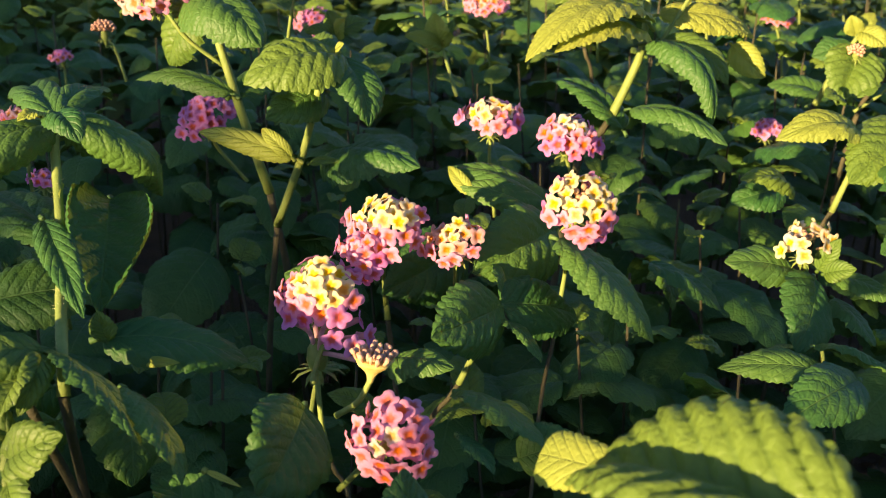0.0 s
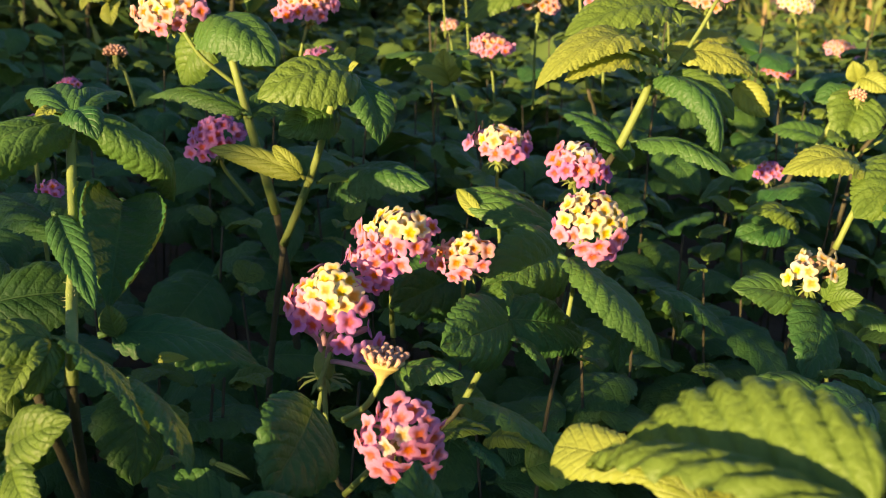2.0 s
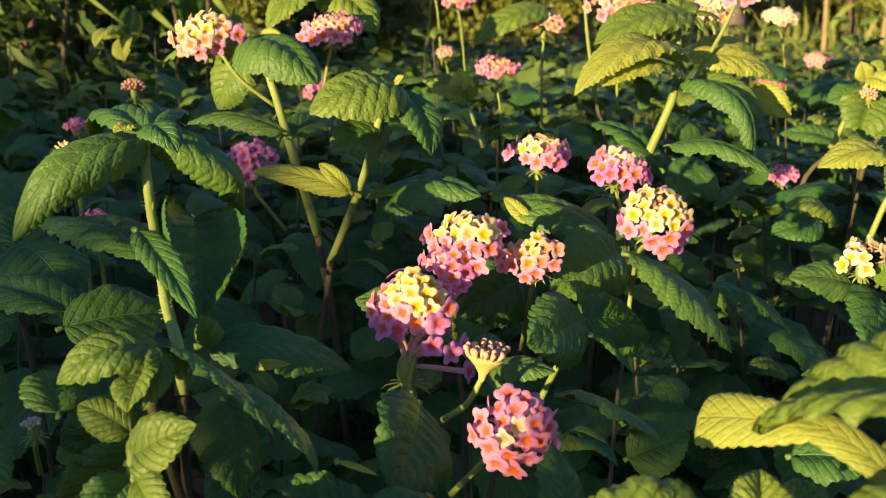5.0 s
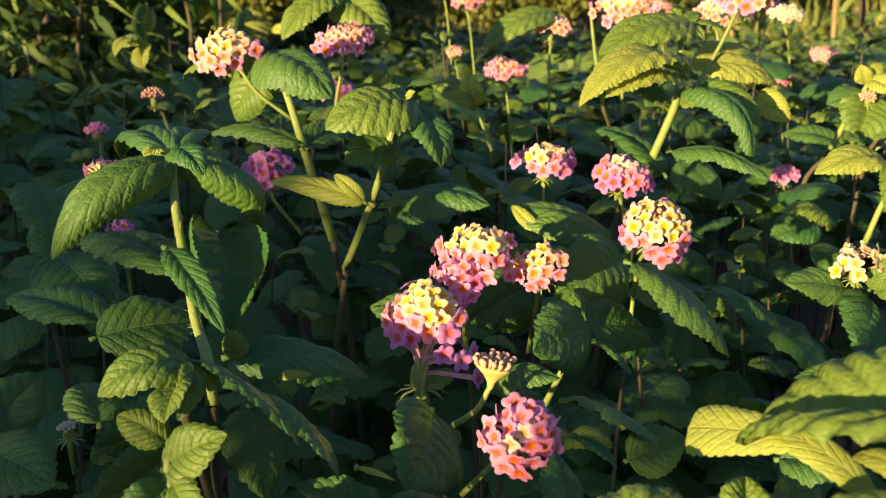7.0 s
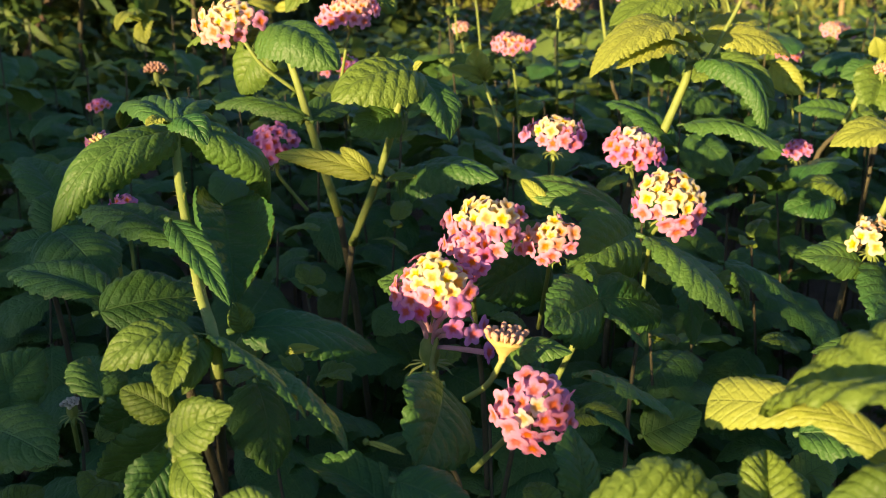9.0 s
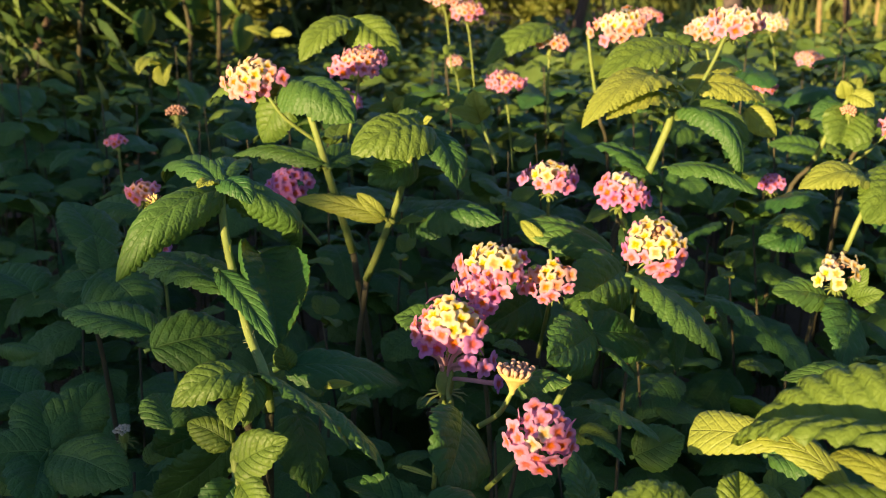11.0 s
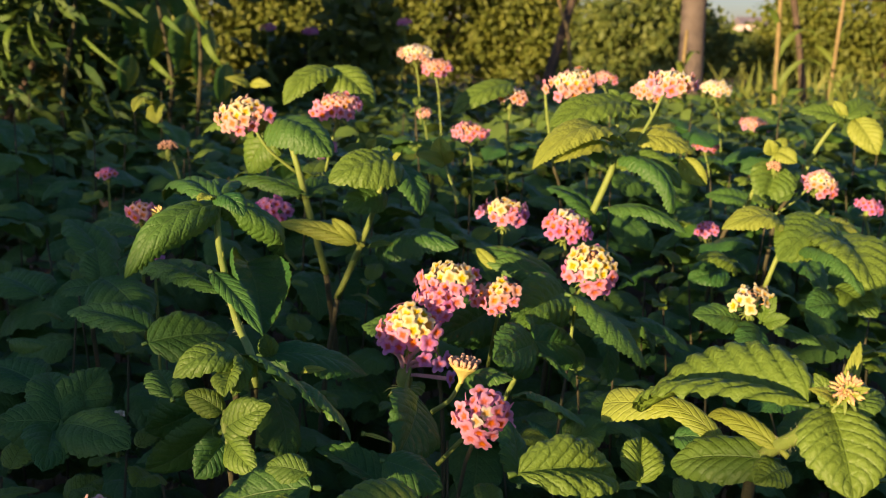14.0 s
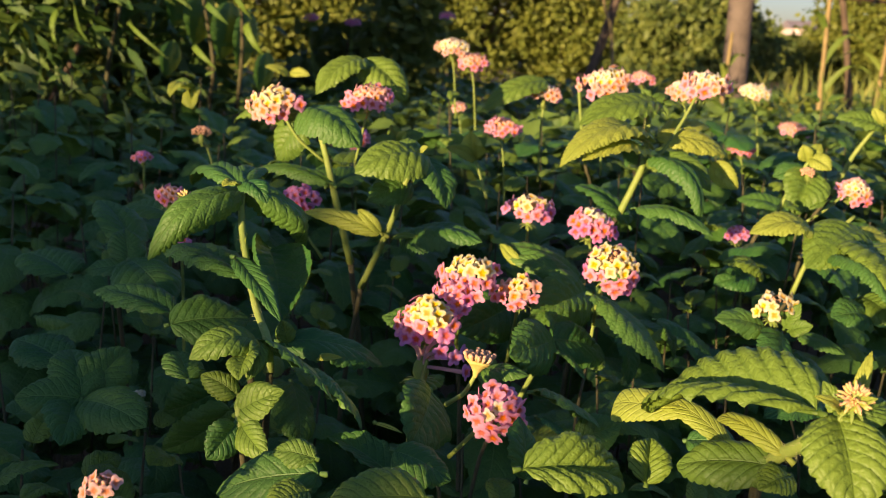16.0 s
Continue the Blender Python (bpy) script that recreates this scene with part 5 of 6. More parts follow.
# fourteen shared leaf shapes for the plants that fill the bed
FILL = []
for k in range(14):
    rs = random.Random(100 + k)
    v, f, uv = leaf_data(rs.uniform(0.042, 0.06), rs.uniform(0.034, 0.046), rs.uniform(0.2, 0.7), rs.uniform(0.05, 0.3), rs.uniform(0, 0.4), rs.uniform(-0.2, 0.2), quilt=0.45, seed=k, teeth=12, nu=48, nv=3)
    FILL.append(mesh_from("leaf", v, f, [M_LEAF], uv))
FILL_YOUNG = []
for k in range(5):
    rs = random.Random(200 + k)
    v, f, uv = leaf_data(rs.uniform(0.02, 0.032), rs.uniform(0.013, 0.02), rs.uniform(0.3, 0.8), rs.uniform(0.2, 0.5), 0.2, 0, seed=k, teeth=9, nu=27, nv=3)
    FILL_YOUNG.append(mesh_from("leaf", v, f, [M_FRESH_LIT], uv))


def fill_plant(x, y, seed, label):
    rs = random.Random(seed)
    top = canopy(x, y) + (rs.uniform(0.03, 0.07) if y > 0.62 and rs.random() < 0.3 else 0.0)
    pl = plant_at(x, y, label, "lantana plants of the bed")
    inv = pl.matrix_world.inverted()
    lean = Vector((rs.uniform(-0.05, 0.05), rs.uniform(-0.05, 0.05), 0))
    pts = [(x, y, 0), (x + lean.x * 0.4, y + lean.y * 0.4, top * 0.5), (x + lean.x, y + lean.y, top)]
    v, f = tube_data(pts, 0.0015, 0.0008, 8, 5)
    part_mesh("stem", mesh_from("stem", v, f, [M_WOODY]), pl, inv)
    a = rs.uniform(0, 3.14)
    z = top
    step = 0
    while z > top - (0.26 if y < 0.7 else 0.17):
        q = Vector((x + lean.x * (z / top), y + lean.y * (z / top), z))
        for s in (0, math.pi):
            t = a + s + rs.uniform(-0.35, 0.35)
            droop = rs.uniform(0.1, 0.75)
            d = Vector((math.cos(t), math.sin(t), -droop if step else 0.25))
            me = FILL_YOUNG[rs.randrange(5)] if step == 0 else FILL[rs.randrange(14)]
            b = q + Vector((math.cos(t), math.sin(t), 0)) * 0.010
            up = Vector((rs.uniform(-.15, .6), rs.uniform(-.35, .25), 1)) if y < 0.5 else Vector((rs.uniform(-.2, .6), rs.uniform(-.35, .25), 1))
            part_mesh("leaf", me, pl, inv @ leaf_pose(b, b + d, up) @ Matrix.Scale(rs.uniform(0.8, 1.15), 4))
        a += 1.57 + rs.uniform(-0.2, 0.2)
        z -= rs.uniform(0.028, 0.045)
        step += 1
    return pl


rs = random.Random(77)
count = 0
yy = 0.06
while yy < 1.25:
    sp = 0.072 if yy < 0.7 else 0.088
    half = 0.47 * (yy + 0.30)
    xx = -half + rs.uniform(0, sp)
    while xx < half * 1.02:
        fill_plant(xx + rs.uniform(-0.02, 0.02), yy + rs.uniform(-0.02, 0.02), 1000 + count,
                   "leafy green lantana plant in low sunlight" if yy > 0.55 else "leafy dark green lantana plant in shade")
        count += 1
        xx += sp
    yy += sp * 0.95

# the bed's further part, and the part beside and behind the camera
n = 15000
px = rng.uniform(-1, 1, n)
py = 1.2 + 3.2 * rng.random(n) ** 1.3
px = px * (0.55 * py + 0.6)
pz = np.array([0.57 + 0.05 * noise.noise(Vector((a * 3, b * 3, 4.0))) + 0.03 * noise.noise(Vector((a * 11, b * 11, 2.0))) for a, b in zip(px, py)]) - np.abs(rng.normal(0, 0.07, n))
dr = np.stack([rng.normal(size=n), rng.normal(size=n), rng.normal(-0.2, 0.35, n)], 1)
ups = np.stack([rng.normal(0, 0.45, n), rng.normal(-0.1, 0.45, n), np.ones(n)], 1)
ob = new("lantana_foliage", foliage("lantana_foliage", np.stack([px, py, pz], 1), dr, ups, rng.uniform(0.035, 0.065, n), "ovate", [M_FAR]))
tagged(ob, "dense green lantana foliage covering the bed", "foliage", kind="stuff")
n = 15000
px = rng.uniform(-2.1, 2.1, n)
py = rng.uniform(-2.0, 1.5, n)
rim = np.array([0.25 * noise.noise(Vector((a * 2, b * 2, 7.0))) for a, b in zip(px, py)])
keep = (np.abs(px) > 0.47 * (py + 0.30) + 0.03) | (py < 0.05)
keep &= ~((np.abs(px + 0.02) < 0.22) & (np.abs(py + 0.1) < 0.22))
keep &= (px / 2.0) ** 2 + (np.minimum(py, 0.0) / 1.8) ** 2 < 0.9 + rim
px, py = px[keep], py[keep]
n = len(px)
pz = 0.50 + 0.03 * rng.normal(size=n) - np.abs(rng.normal(0, 0.06, n))
dr = np.stack([rng.normal(size=n), rng.normal(size=n), rng.normal(-0.2, 0.35, n)], 1)
ups = np.stack([rng.normal(0, 0.4, n), rng.normal(0, 0.4, n), np.ones(n)], 1)
ob = new("lantana_foliage", foliage("lantana_foliage", np.stack([px, py, pz], 1), dr, ups, rng.uniform(0.04, 0.065, n), "ovate", [M_FAR]))
tagged(ob, "green lantana foliage along the edge of the bed", "foliage", kind="stuff")

# leaf litter on the soil
n = 2500
px, py = rng.uniform(-0.8, 0.8, n), rng.uniform(0.0, 1.4, n)
dr = np.stack([rng.normal(size=n), rng.normal(size=n), rng.normal(0, 0.15, n)], 1)
ob = new("leaf_litter", foliage("leaf_litter", np.stack([px, py, rng.uniform(0.003, 0.02, n)], 1), dr, np.tile([0.05, 0, 1.0], (n, 1)) + rng.normal(0, 0.2, (n, 3)), rng.uniform(0.02, 0.045, n), "ovate", [M_LITTER]))
tagged(ob, "dry brown fallen leaves on the soil", "leaf litter", kind="stuff")


# ---- shrubs and trees ----
def bush(name, label, cx, cy, rx, ry, z0, z1, n, size, mats, kind="ovate", shape=0.5, seed=0, up_bias=0.6, clumps=40, category="shrub", sunward=0.0, tight=0.20):
    r = np.random.default_rng(seed)
    top = new(name)
    top.matrix_basis = Matrix.Translation((cx, cy, 0))
    top.matrix_world = top.matrix_basis.copy()
    tagged(top, label, category)
    rs_ = random.Random(seed)
    # clump centres fill an uneven dome
    c = []
    while len(c) < clumps:
        p = r.uniform(-1, 1, 3)
        if np.linalg.norm(p) < 1 and np.linalg.norm(p) > 0.35:
            c.append(p)
    c = np.array(c)
    cc = np.stack([c[:, 0] * rx, c[:, 1] * ry, z0 + (c[:, 2] * 0.5 + 0.5) ** shape * (z1 - z0)], 1)
    which = r.integers(0, clumps, n)
    spread = tight * min(rx, ry, (z1 - z0)) * r.uniform(0.6, 1.5, clumps)
    off = r.normal(size=(n, 3))
    places = cc[which] + off * spread[which][:, None]
    places[:, 2] = np.maximum(np.where(places[:, 2] > z1, 2 * z1 - places[:, 2], places[:, 2]), 0.05)
    d = off + r.normal(0, 0.6, (n, 3)) + np.array([0, 0, -0.3])
    ups = off * 0.5 + r.normal(0, 0.5, (n, 3)) + np.array([-0.4 * sunward, -0.9 * sunward, up_bias])
    me = foliage("crown", places, d, ups, size * r.uniform(0.6, 1.3, n), kind, mats)
    part_mesh("crown", me, top)
    v, f = tube_data([(0, 0, 0), (0.02, 0.03, z0 * 0.6 + 0.1), (0, 0, z1 * 0.75)], 0.03 * z1 + 0.01, 0.006 * z1, 10, 7, 0.15)
    part_mesh("trunk", mesh_from("trunk", v, f, [M_BARK]), top)
    for k in range(5):
        a = rs_.uniform(0, 6.28)
        h = rs_.uniform(0.25, 0.6) * z1
        e = (math.cos(a) * rx * 0.6, math.sin(a) * ry * 0.6, min(z1 * 0.95, h + 0.35 * z1))
        v, f = tube_data([(0, 0, h), (e[0] * 0.5, e[1] * 0.5, h + 0.12 * z1), e], 0.012 * z1 + 0.004, 0.003 * z1, 8, 5, 0.1)
        part_mesh("limb", mesh_from("limb", v, f, [M_BARK]), top)
    return top


# broad-leaved weed with drooping leaves at the bed's corner
w1 = plant_at(-0.62, 1.8, "dark broad-leaved weed with drooping sunlit leaf tips")
# narrow leaves in the paler lit green, for sun on the weed's leaf tips
leaf(w1, (-0.582, 1.72, 0.82), (-0.482, 1.66, 0.766), 0.016, (-0.45, -0.72, 0.5), bend=1.3, curl=0.4, quilt=0.2, fresh_lit=True)
leaf(w1, (-0.393, 1.72, 0.843), (-0.35, 1.66, 0.751), 0.017, (-0.45, -0.72, 0.5), bend=1.3, curl=0.4, quilt=0.2, fresh_lit=True)
leaf(w1, (-0.361, 1.7, 0.743), (-0.328, 1.66, 0.688), 0.015, (-0.45, -0.72, 0.5), bend=1.3, curl=0.4, quilt=0.2, fresh_lit=True)
leaf(w1, (-0.434, 1.7, 0.77), (-0.39, 1.66, 0.738), 0.012, (-0.45, -0.72, 0.5), bend=1.3, curl=0.4, quilt=0.2, fresh_lit=True)
leaf(w1, (-0.453, 1.7, 0.693), (-0.407, 1.64, 0.66), 0.012, (-0.45, -0.72, 0.5), bend=1.3, curl=0.4, quilt=0.2, fresh_lit=True)
leaf(w1, (-0.386, 1.75, 0.815), (-0.366, 1.7, 0.763), 0.014, (-0.45, -0.72, 0.5), bend=1.3, curl=0.4, quilt=0.2, fresh_lit=True)
leaf(w1, (-0.662, 1.72, 0.818), (-0.699, 1.66, 0.78), 0.024, (-0.45, -0.72, 0.5), bend=1.3, curl=0.4, quilt=0.2, fresh_lit=True)
leaf(w1, (-0.671, 1.7, 0.753), (-0.685, 1.64, 0.686), 0.016, (-0.45, -0.72, 0.5), bend=1.3, curl=0.4, quilt=0.2, fresh_lit=True)
leaf(w1, (-0.569, 1.7, 0.727), (-0.486, 1.62, 0.674), 0.008, (-0.45, -0.72, 0.5), bend=1.3, curl=0.4, quilt=0.2, fresh_lit=True)
leaf(w1, (-0.468, 1.82, 0.798), (-0.487, 1.81, 0.697), 0.110, (0.8, -0.42, 0.0), bend=0.25, fold=0.0, curl=0.0, wave=0.2, quilt=0.1)
leaf(w1, (-0.416, 1.82, 0.776), (-0.436, 1.81, 0.67), 0.096, (0.8, -0.42, 0.0), bend=0.25, fold=0.0, curl=0.0, wave=0.2, quilt=0.1)
leaf(w1, (-0.384, 1.84, 0.761), (-0.404, 1.83, 0.654), 0.080, (0.8, -0.42, 0.0), bend=0.25, fold=0.0, curl=0.0, wave=0.2, quilt=0.1)
leaf(w1, (-0.516, 1.86, 0.816), (-0.535, 1.85, 0.731), 0.106, (0.8, -0.42, 0.0), bend=0.25, fold=0.0, curl=0.0, wave=0.2, quilt=0.1)
leaf(w1, (-0.428, 1.86, 0.847), (-0.446, 1.85, 0.773), 0.093, (0.8, -0.42, 0.0), bend=0.25, fold=0.0, curl=0.0, wave=0.2, quilt=0.1)
leaf(w1, (-0.464, 1.88, 0.859), (-0.483, 1.87, 0.773), 0.083, (0.8, -0.42, 0.0), bend=0.25, fold=0.0, curl=0.0, wave=0.2, quilt=0.1)
leaf(w1, (-0.326, 1.7, 0.689), (-0.342, 1.69, 0.624), 0.064, (0.8, -0.42, 0.0), bend=0.25, fold=0.0, curl=0.0, wave=0.2, quilt=0.1)
leaf(w1, (-0.509, 1.75, 0.7), (-0.525, 1.74, 0.639), 0.067, (0.8, -0.42, 0.0), bend=0.25, fold=0.0, curl=0.0, wave=0.2, quilt=0.1)
leaf(w1, (-0.278, 1.62, 0.659), (-0.317, 1.6, 0.672), 0.020, (-0.4, -0.7, 0.6), bend=0.4, young=True)
leaf(w1, (-0.274, 1.62, 0.663), (-0.239, 1.6, 0.66), 0.020, (-0.4, -0.7, 0.6), bend=0.4, young=True)
stem(w1, [(-0.656, 1.82, 0.0), (-0.656, 1.818, 0.26), (-0.656, 1.808, 0.505), (-0.656, 1.8, 0.595), (-0.629, 1.76, 0.691), (-0.604, 1.74, 0.773), (-0.605, 1.74, 0.852)], 0.0045, 0.003, woody=True)
stem(w1, [(-0.462, 1.86, 0.0), (-0.462, 1.858, 0.26), (-0.462, 1.848, 0.498), (-0.462, 1.84, 0.588), (-0.447, 1.8, 0.667), (-0.463, 1.8, 0.772), (-0.478, 1.8, 0.855)], 0.0045, 0.003, woody=True)
stem(w1, [(-0.412, 1.88, 0.0), (-0.412, 1.878, 0.26), (-0.412, 1.868, 0.485), (-0.412, 1.86, 0.575), (-0.391, 1.8, 0.708), (-0.391, 1.75, 0.851)], 0.0045, 0.003, woody=True)

# dark weedy shrub beside the bed
bush("weed_shrub", "tall dark weedy shrub with narrow toothed leaves", -1.00, 1.95, 0.50, 0.45, 0.25, 1.25, 7600, 0.062, [M_WEED], "narrow", 0.8, 31, 0.3, 60)
bush("weed_shrub", "dark broad-leaved shrub behind the bed", -1.02, 2.9, 0.46, 0.4, 0.3, 1.6, 3800, 0.11, [M_TREE2], "ovate", 0.8, 32, 0.3, 40)
bush("weed_shrub", "low bush with dark pointed leaves and few pink flowers", -0.12, 3.3, 0.13, 0.2, 0.25, 0.87, 1300, 0.06, [M_TREE2], "ovate", 0.8, 33, 0.4, 40)
bush("weed_shrub", "low dark bush with small pointed leaves", -0.34, 3.35, 0.14, 0.2, 0.25, 0.77, 1000, 0.06, [M_TREE2], "ovate", 0.8, 34, 0.4, 40)
# sunlit trees beyond the fence
for k, (x, y, rx, z1, mt) in enumerate(((-1.35, 8.0, 0.62, 1.6, M_TREE), (-0.78, 8.1, 0.42, 1.6, M_TREE), (0.35, 9.0, 0.75, 1.75, M_TREE), (1.25, 9.2, 0.6, 1.7, M_TREE), (2.1, 8.0, 0.48, 1.2, M_TREE2), (2.52, 8.3, 0.40, 1.16, M_TREE2),
                                        (3.80, 8.6, 0.50, 1.20, M_TREE), (4.4, 8.4, 0.9, 1.9, M_TREE), (-0.45, 10.0, 0.75, 1.75, M_TREE2), (-2.7, 9.0, 0.9, 1.9, M_TREE2), (-4.6, 9.5, 1.2, 2.4, M_TREE2), (6.6, 9.0, 1.2, 2.0, M_TREE))):
    bush("tree", "sunlit yellow-green bushy tree beyond the fence" if mt is M_TREE else "dark green bushy tree beyond the fence", x, y, rx, 0.5, 0.1, z1, 9500, 0.058, [mt], "ovate", 0.8, 50 + k, 0.3, 110, "tree", 0.6, 0.14)
# wood that closes the view far off
n = 12000
t = rng.uniform(-1, 1, n)
px, py = 26 * t, 24 + 4 * rng.random(n)
pz = (1.02 + 0.12 * np.sin(px * 0.5) + 0.12 * np.sin(px * 1.7 + 1)) * rng.random(n) ** 0.7 + 0.1
ob = new("far_trees", foliage("far_trees", np.stack([px, py, pz], 1), rng.normal(size=(n, 3)), rng.normal(size=(n, 3)) + [0, -0.5, 0.5], rng.uniform(0.3, 0.6, n), "ovate", [M_TREE2]))
tagged(ob, "distant line of dark green trees", "trees", kind="stuff")
# a pale house far off, above the trees
house = new("house")
house.matrix_basis = Matrix.Translation((76.0, 200.0, 0))
house.matrix_world = house.matrix_basis.copy()
tagged(house, "pale plastered house seen far off through a gap", "house")


def box_data(x0, x1, y0, y1, z0, z1):
    v = [(x, y, z) for x in (x0, x1) for y in (y0, y1) for z in (z0, z1)]
    return v, [(0, 1, 3, 2), (4, 6, 7, 5), (0, 4, 5, 1), (2, 3, 7, 6), (0, 2, 6, 4), (1, 5, 7, 3)]


v, f = box_data(-3.2, 3.2, -3, 3, 0, 5.6)
part_mesh("wall", mesh_from("wall", v, f, [M_WALL], smooth=False), house)
v = [(-3.5, -3.4, 5.6), (3.5, -3.4, 5.6), (3.5, 3.4, 5.6), (-3.5, 3.4, 5.6), (-3.5, 0, 7.2), (3.5, 0, 7.2)]
part_mesh("roof", mesh_from("roof", v, [(0, 1, 5, 4), (2, 3, 4, 5), (1, 2, 5), (3, 0, 4), (3, 2, 1, 0)], [M_ROOF], smooth=False), house)
for wx in (-1.6, 1.4):
    v, f = box_data(wx - 0.55, wx + 0.55, -3.08, -3.01, 3.0, 4.4)
    part_mesh("window", mesh_from("window", v, f, [M_GLASSY], smooth=False), house)
# unseen hedge added behind the camera, towards the sun, to shade the low leaves
side = Vector((-sun_from.y, sun_from.x, 0)).normalized()
back = Vector((sun_from.x, sun_from.y, 0)).normalized()
for k in range(50):
    q = 1.6 - 0.1 * k
    p = back * 3.3 - side * q * (1 if side.x < 0 else -1)
    # crown heights set how far up the plants the shade reaches
    edge = float(np.interp(q, [-1.2, -0.62, -0.5, -0.4, -0.32, -0.26, -0.2, -0.1, 0.1, 0.3], [0.67, 0.655, 0.635, 0.545, 0.500, 0.497, 0.498, 0.515, 0.53, 0.55]))
    z1 = edge + 3.55 * math.tan(radians(SUN_EL))
    z1 += 0.008 * math.sin(k * 2.1)
    bush("shade_hedge", "unseen green hedge shrub added to shade the low plants", p.x, p.y, 0.11, 0.32, 0.1, z1, 1300, 0.07, [M_FAR], "ovate", 0.6, 70 + k, 0.6, 50)


# flower heads on the low dark bush
wild = plant_at(-0.26, 3.18, "tall lantana shoots with magenta flower heads before the dark bush", "lantana plants further back")
for k, (x, z) in enumerate(((-0.40, 0.775), (-0.27, 0.765), (0.03, 0.80))):
    stem(wild, [(x * 0.7 - 0.05, 3.15, 0.3), (x, 3.1, z - 0.12), (x, 3.08, z)], 0.003, 0.002, name="flower_stalk")
    flower_head(wild, (x, 3.08, z), 0.022, (0, -0.4, 0.9), inner="pink", outer="magenta", split=40, reach=90, flat=0.5, seed=80 + k)


# ---- reed by the fence ----
def reed(x, y, h, lean, blades, seed, label):
    """An upright jointed stalk with long pointed blades."""
    rs_ = random.Random(seed)
    top = new("reed")
    top.matrix_basis = Matrix.Translation((x, y, 0))
    top.matrix_world = top.matrix_basis.copy()
    tagged(top, label, "reed", "reeds by the fence")
    v, f = tube_data([(0, 0, 0), (lean * 0.3, 0, h * 0.4), (lean, 0, h)], 0.010, 0.006, 18, 8, 0.12)
    part_mesh("stalk", mesh_from("stalk", v, f, [M_DRY]), top)
    for k in range(blades):
        z = h * (0.35 + 0.6 * k / blades)
        t = rs_.uniform(0, 6.28)
        L = rs_.uniform(0.22, 0.34)
        d = Vector((math.cos(t), 0.5 * math.sin(t), 0))
        up = rs_.uniform(0.9, 2.2)
        s_ = Vector((0.8, -0.6, 0)).normalized()
        bv, bf = [], []
        for i in range(9):
            u = i / 8
            c = Vector((lean * z / h, 0, z)) + d * L * u * 0.55 + Vector((0, 0, L * (up * u - 0.75 * up * u * u) * 0.55))
            w = 0.021 * (u + 0.12) ** 0.4 * (1 - u) ** 0.6
            bv += [c - s_ * w, c + Vector((0, 0.004, 0)), c + s_ * w]
        for i in range(8):
            for j in range(2):
                bf.append((i * 3 + j, i * 3 + j + 1, i * 3 + j + 4, i * 3 + j + 3))
        part_mesh("blade", mesh_from("blade", bv, bf, [M_REED]), top)
    return top


reed(1.36, 3.3, 1.35, -0.03, 7, 5, "upright straw-coloured reed with green blades")
reed(1.62, 3.5, 1.05, 0.05, 6, 8, "leaning reed with green blades")
reed(1.02, 3.4, 0.80, 0.03, 6, 9, "short reed with yellow-green blades")
reed(1.90, 3.4, 0.85, -0.05, 6, 12, "short reed with yellow-green blades")


# ---- grass beyond the bed ----
n = 5200
px = rng.uniform(0.9, 4.0, n)
py = rng.uniform(2.6, 6.5, n)
keep = px < 0.6 * py + 0.4
px, py = px[keep], py[keep]
n = len(px)
dr = np.stack([rng.normal(0, 0.42, n), rng.normal(0, 0.42, n), np.ones(n)], 1)
ob = new("grass", foliage("grass", np.stack([px, py, np.zeros(n)], 1), dr, rng.normal(size=(n, 3)), 0.3 + 0.42 * rng.random(n) ** 1.6, "blade", [M_GRASS]))
tagged(ob, "tall dry yellow-green grass by the fence", "grass", kind="stuff")


# ---- fence ----
def fence_post(x, y, h, r, lean, label):
    v, f = tube_data([(0, 0, 0), (lean * 0.3, 0, h * 0.35), (lean * 0.7, 0.01, h * 0.7), (lean, 0, h)], r * 1.08, r * 0.94, 16, 14, 0.05)
    me = mesh_from("fence_post", v, f, [M_POST])
    ob = new("fence_post", me)
    ob.matrix_basis = Matrix.Translation((x, y, 0))
    return tagged(ob, label, "fence post", "fence posts")


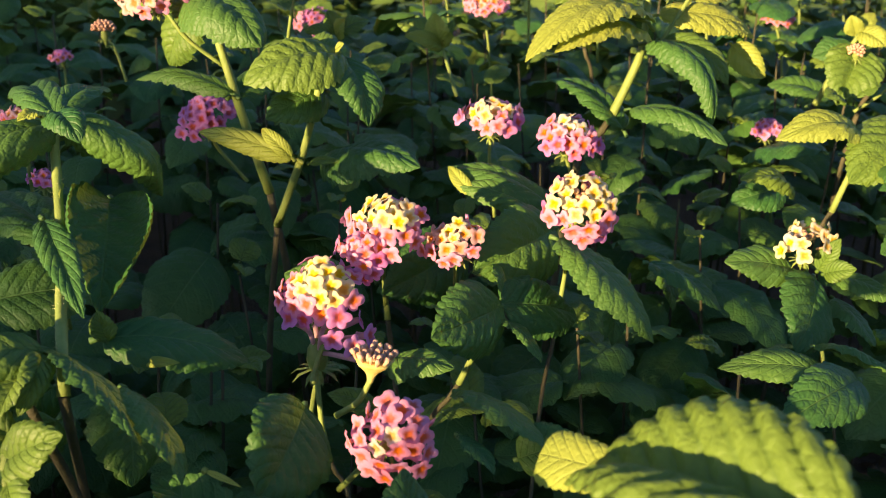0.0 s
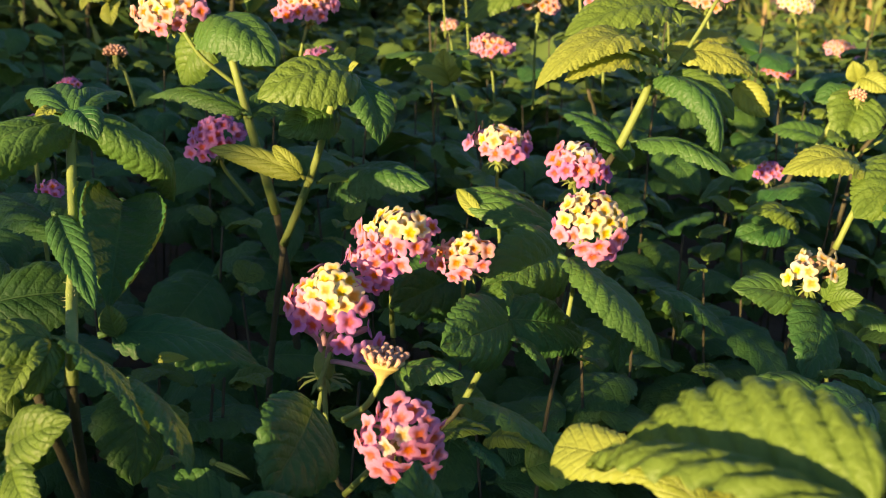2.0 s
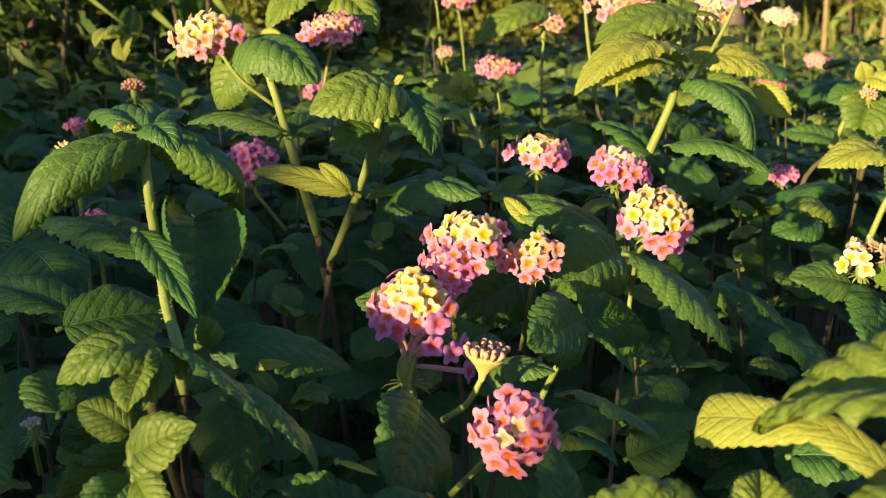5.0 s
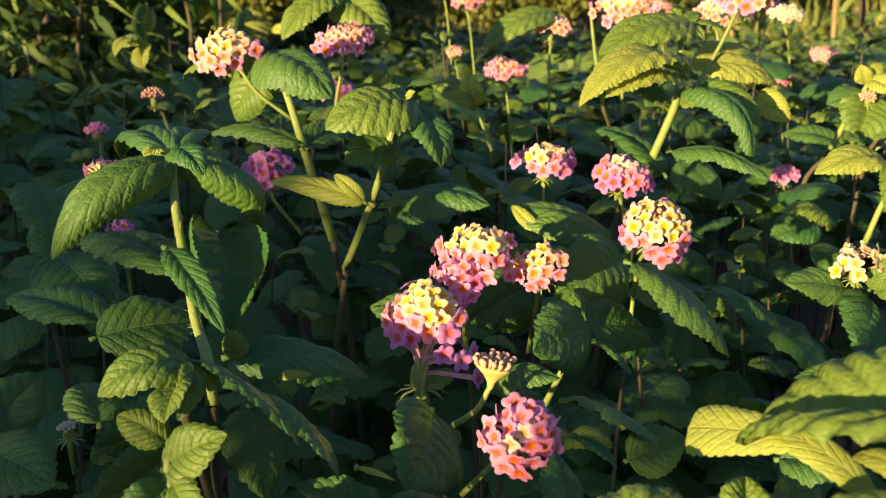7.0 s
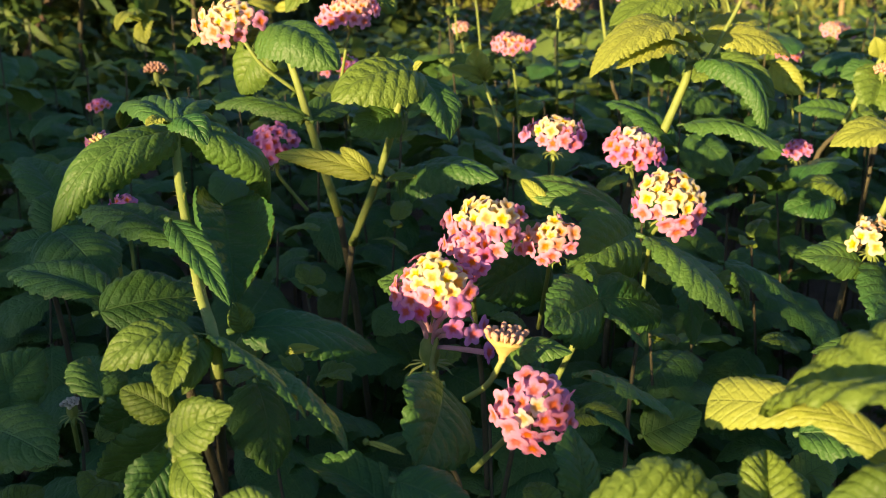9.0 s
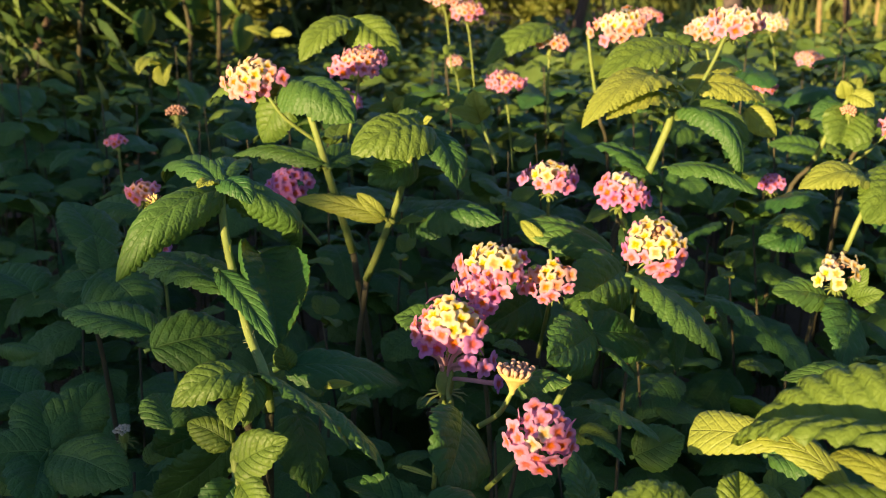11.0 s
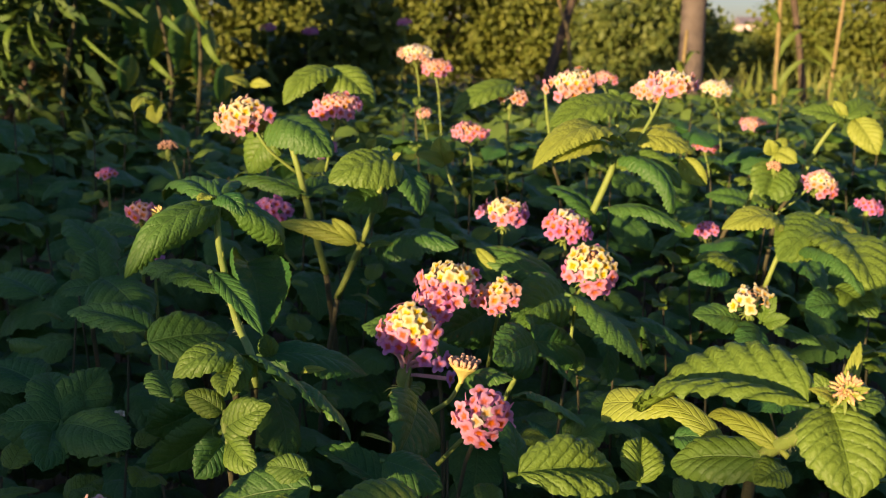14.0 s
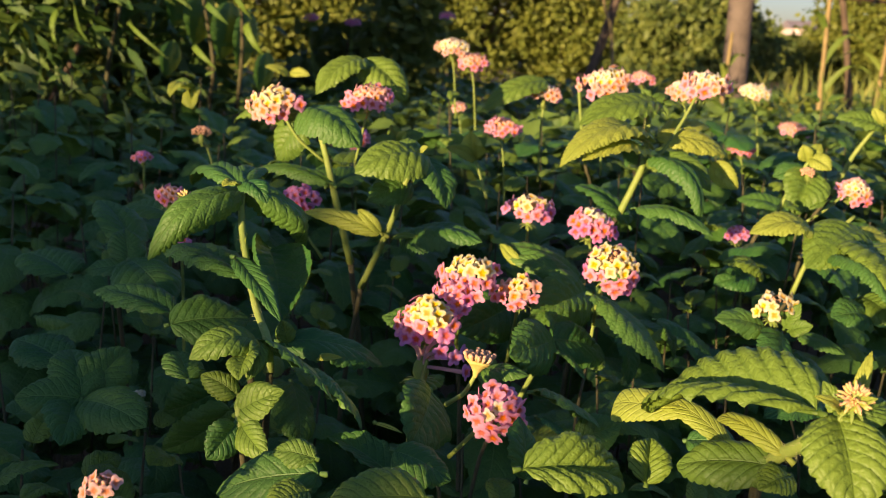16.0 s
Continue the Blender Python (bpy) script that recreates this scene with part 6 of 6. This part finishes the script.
FENCE_Y = 4.1
fence_post(1.30, FENCE_Y, 1.55, 0.052, -0.01, "weathered round wooden fence post")
fence_post(-1.9, FENCE_Y, 1.5, 0.05, 0.02, "weathered round wooden fence post")
fence_post(4.0, FENCE_Y, 1.5, 0.05, 0.02, "weathered round wooden fence post")


def wire(z, sag):
    blocks = []
    for ph in (0, math.pi):
        pts = []
        for i in range(90):
            x = -3.2 + 8 * i / 89
            pts.append((x, FENCE_Y - 0.055 + 0.003 * math.sin(i * 1.9 + ph), z - 0.032 * x - sag * math.sin((x + 1.9) * math.pi / 3.2) ** 2 + 0.003 * math.cos(i * 1.9 + ph)))
        blocks.append(tube_data(pts, 0.0042, 0.0042, 178, 4))
    v, f = join(blocks)
    ob = new("barbed_wire", mesh_from("barbed_wire", v, f, [M_WIRE]))
    tagged(ob, "rusty two-strand barbed wire along the fence", "wire")
    for i in range(44):
        x = -3.1 + i * 0.18
        zc = z - 0.032 * x - sag * math.sin((x + 1.9) * math.pi / 3.2) ** 2
        bl = []
        for a in (0.5, 2.2, 3.9, 5.5):
            d = Vector((0.3, math.cos(a), math.sin(a))) * 0.030
            bl.append(tube_data([Vector((x, FENCE_Y - 0.055, zc)) - d * 0.2, Vector((x, FENCE_Y - 0.055, zc)) + d], 0.0032, 0.001, 2, 4))
        bv, bf = join(bl)
        part_mesh("barb", mesh_from("barb", bv, bf, [M_WIRE]), ob)


wire(1.03, 0.02)


def dry_stalk(pts, r, label, mat):
    v, f = tube_data(pts, r, r * 0.6, 16, 7, 0.2)
    ob = new("dry_stalk", mesh_from("dry_stalk", v, f, [mat]))
    return tagged(ob, label, "stalk", "dry stalks at the fence")


dry_stalk([(0.52, 3.6, 0), (0.57, 3.62, 0.5), (0.646, 3.6, 0.814), (0.71, 3.62, 1.06), (0.80, 3.6, 1.35)], 0.022, "leaning dead branch by the fence", M_BARK)
dry_stalk([(0.70, 3.55, 0), (0.66, 3.55, 0.7), (0.62, 3.55, 0.86), (0.60, 3.55, 0.96), (0.63, 3.55, 1.0)], 0.008, "thin dry straw-coloured stalk", M_DRY)
dry_stalk([(1.64, 3.6, 0), (1.58, 3.6, 0.6), (1.50, 3.6, 1.0), (1.45, 3.6, 1.3)], 0.016, "leaning brown dry stalk", M_BARK)
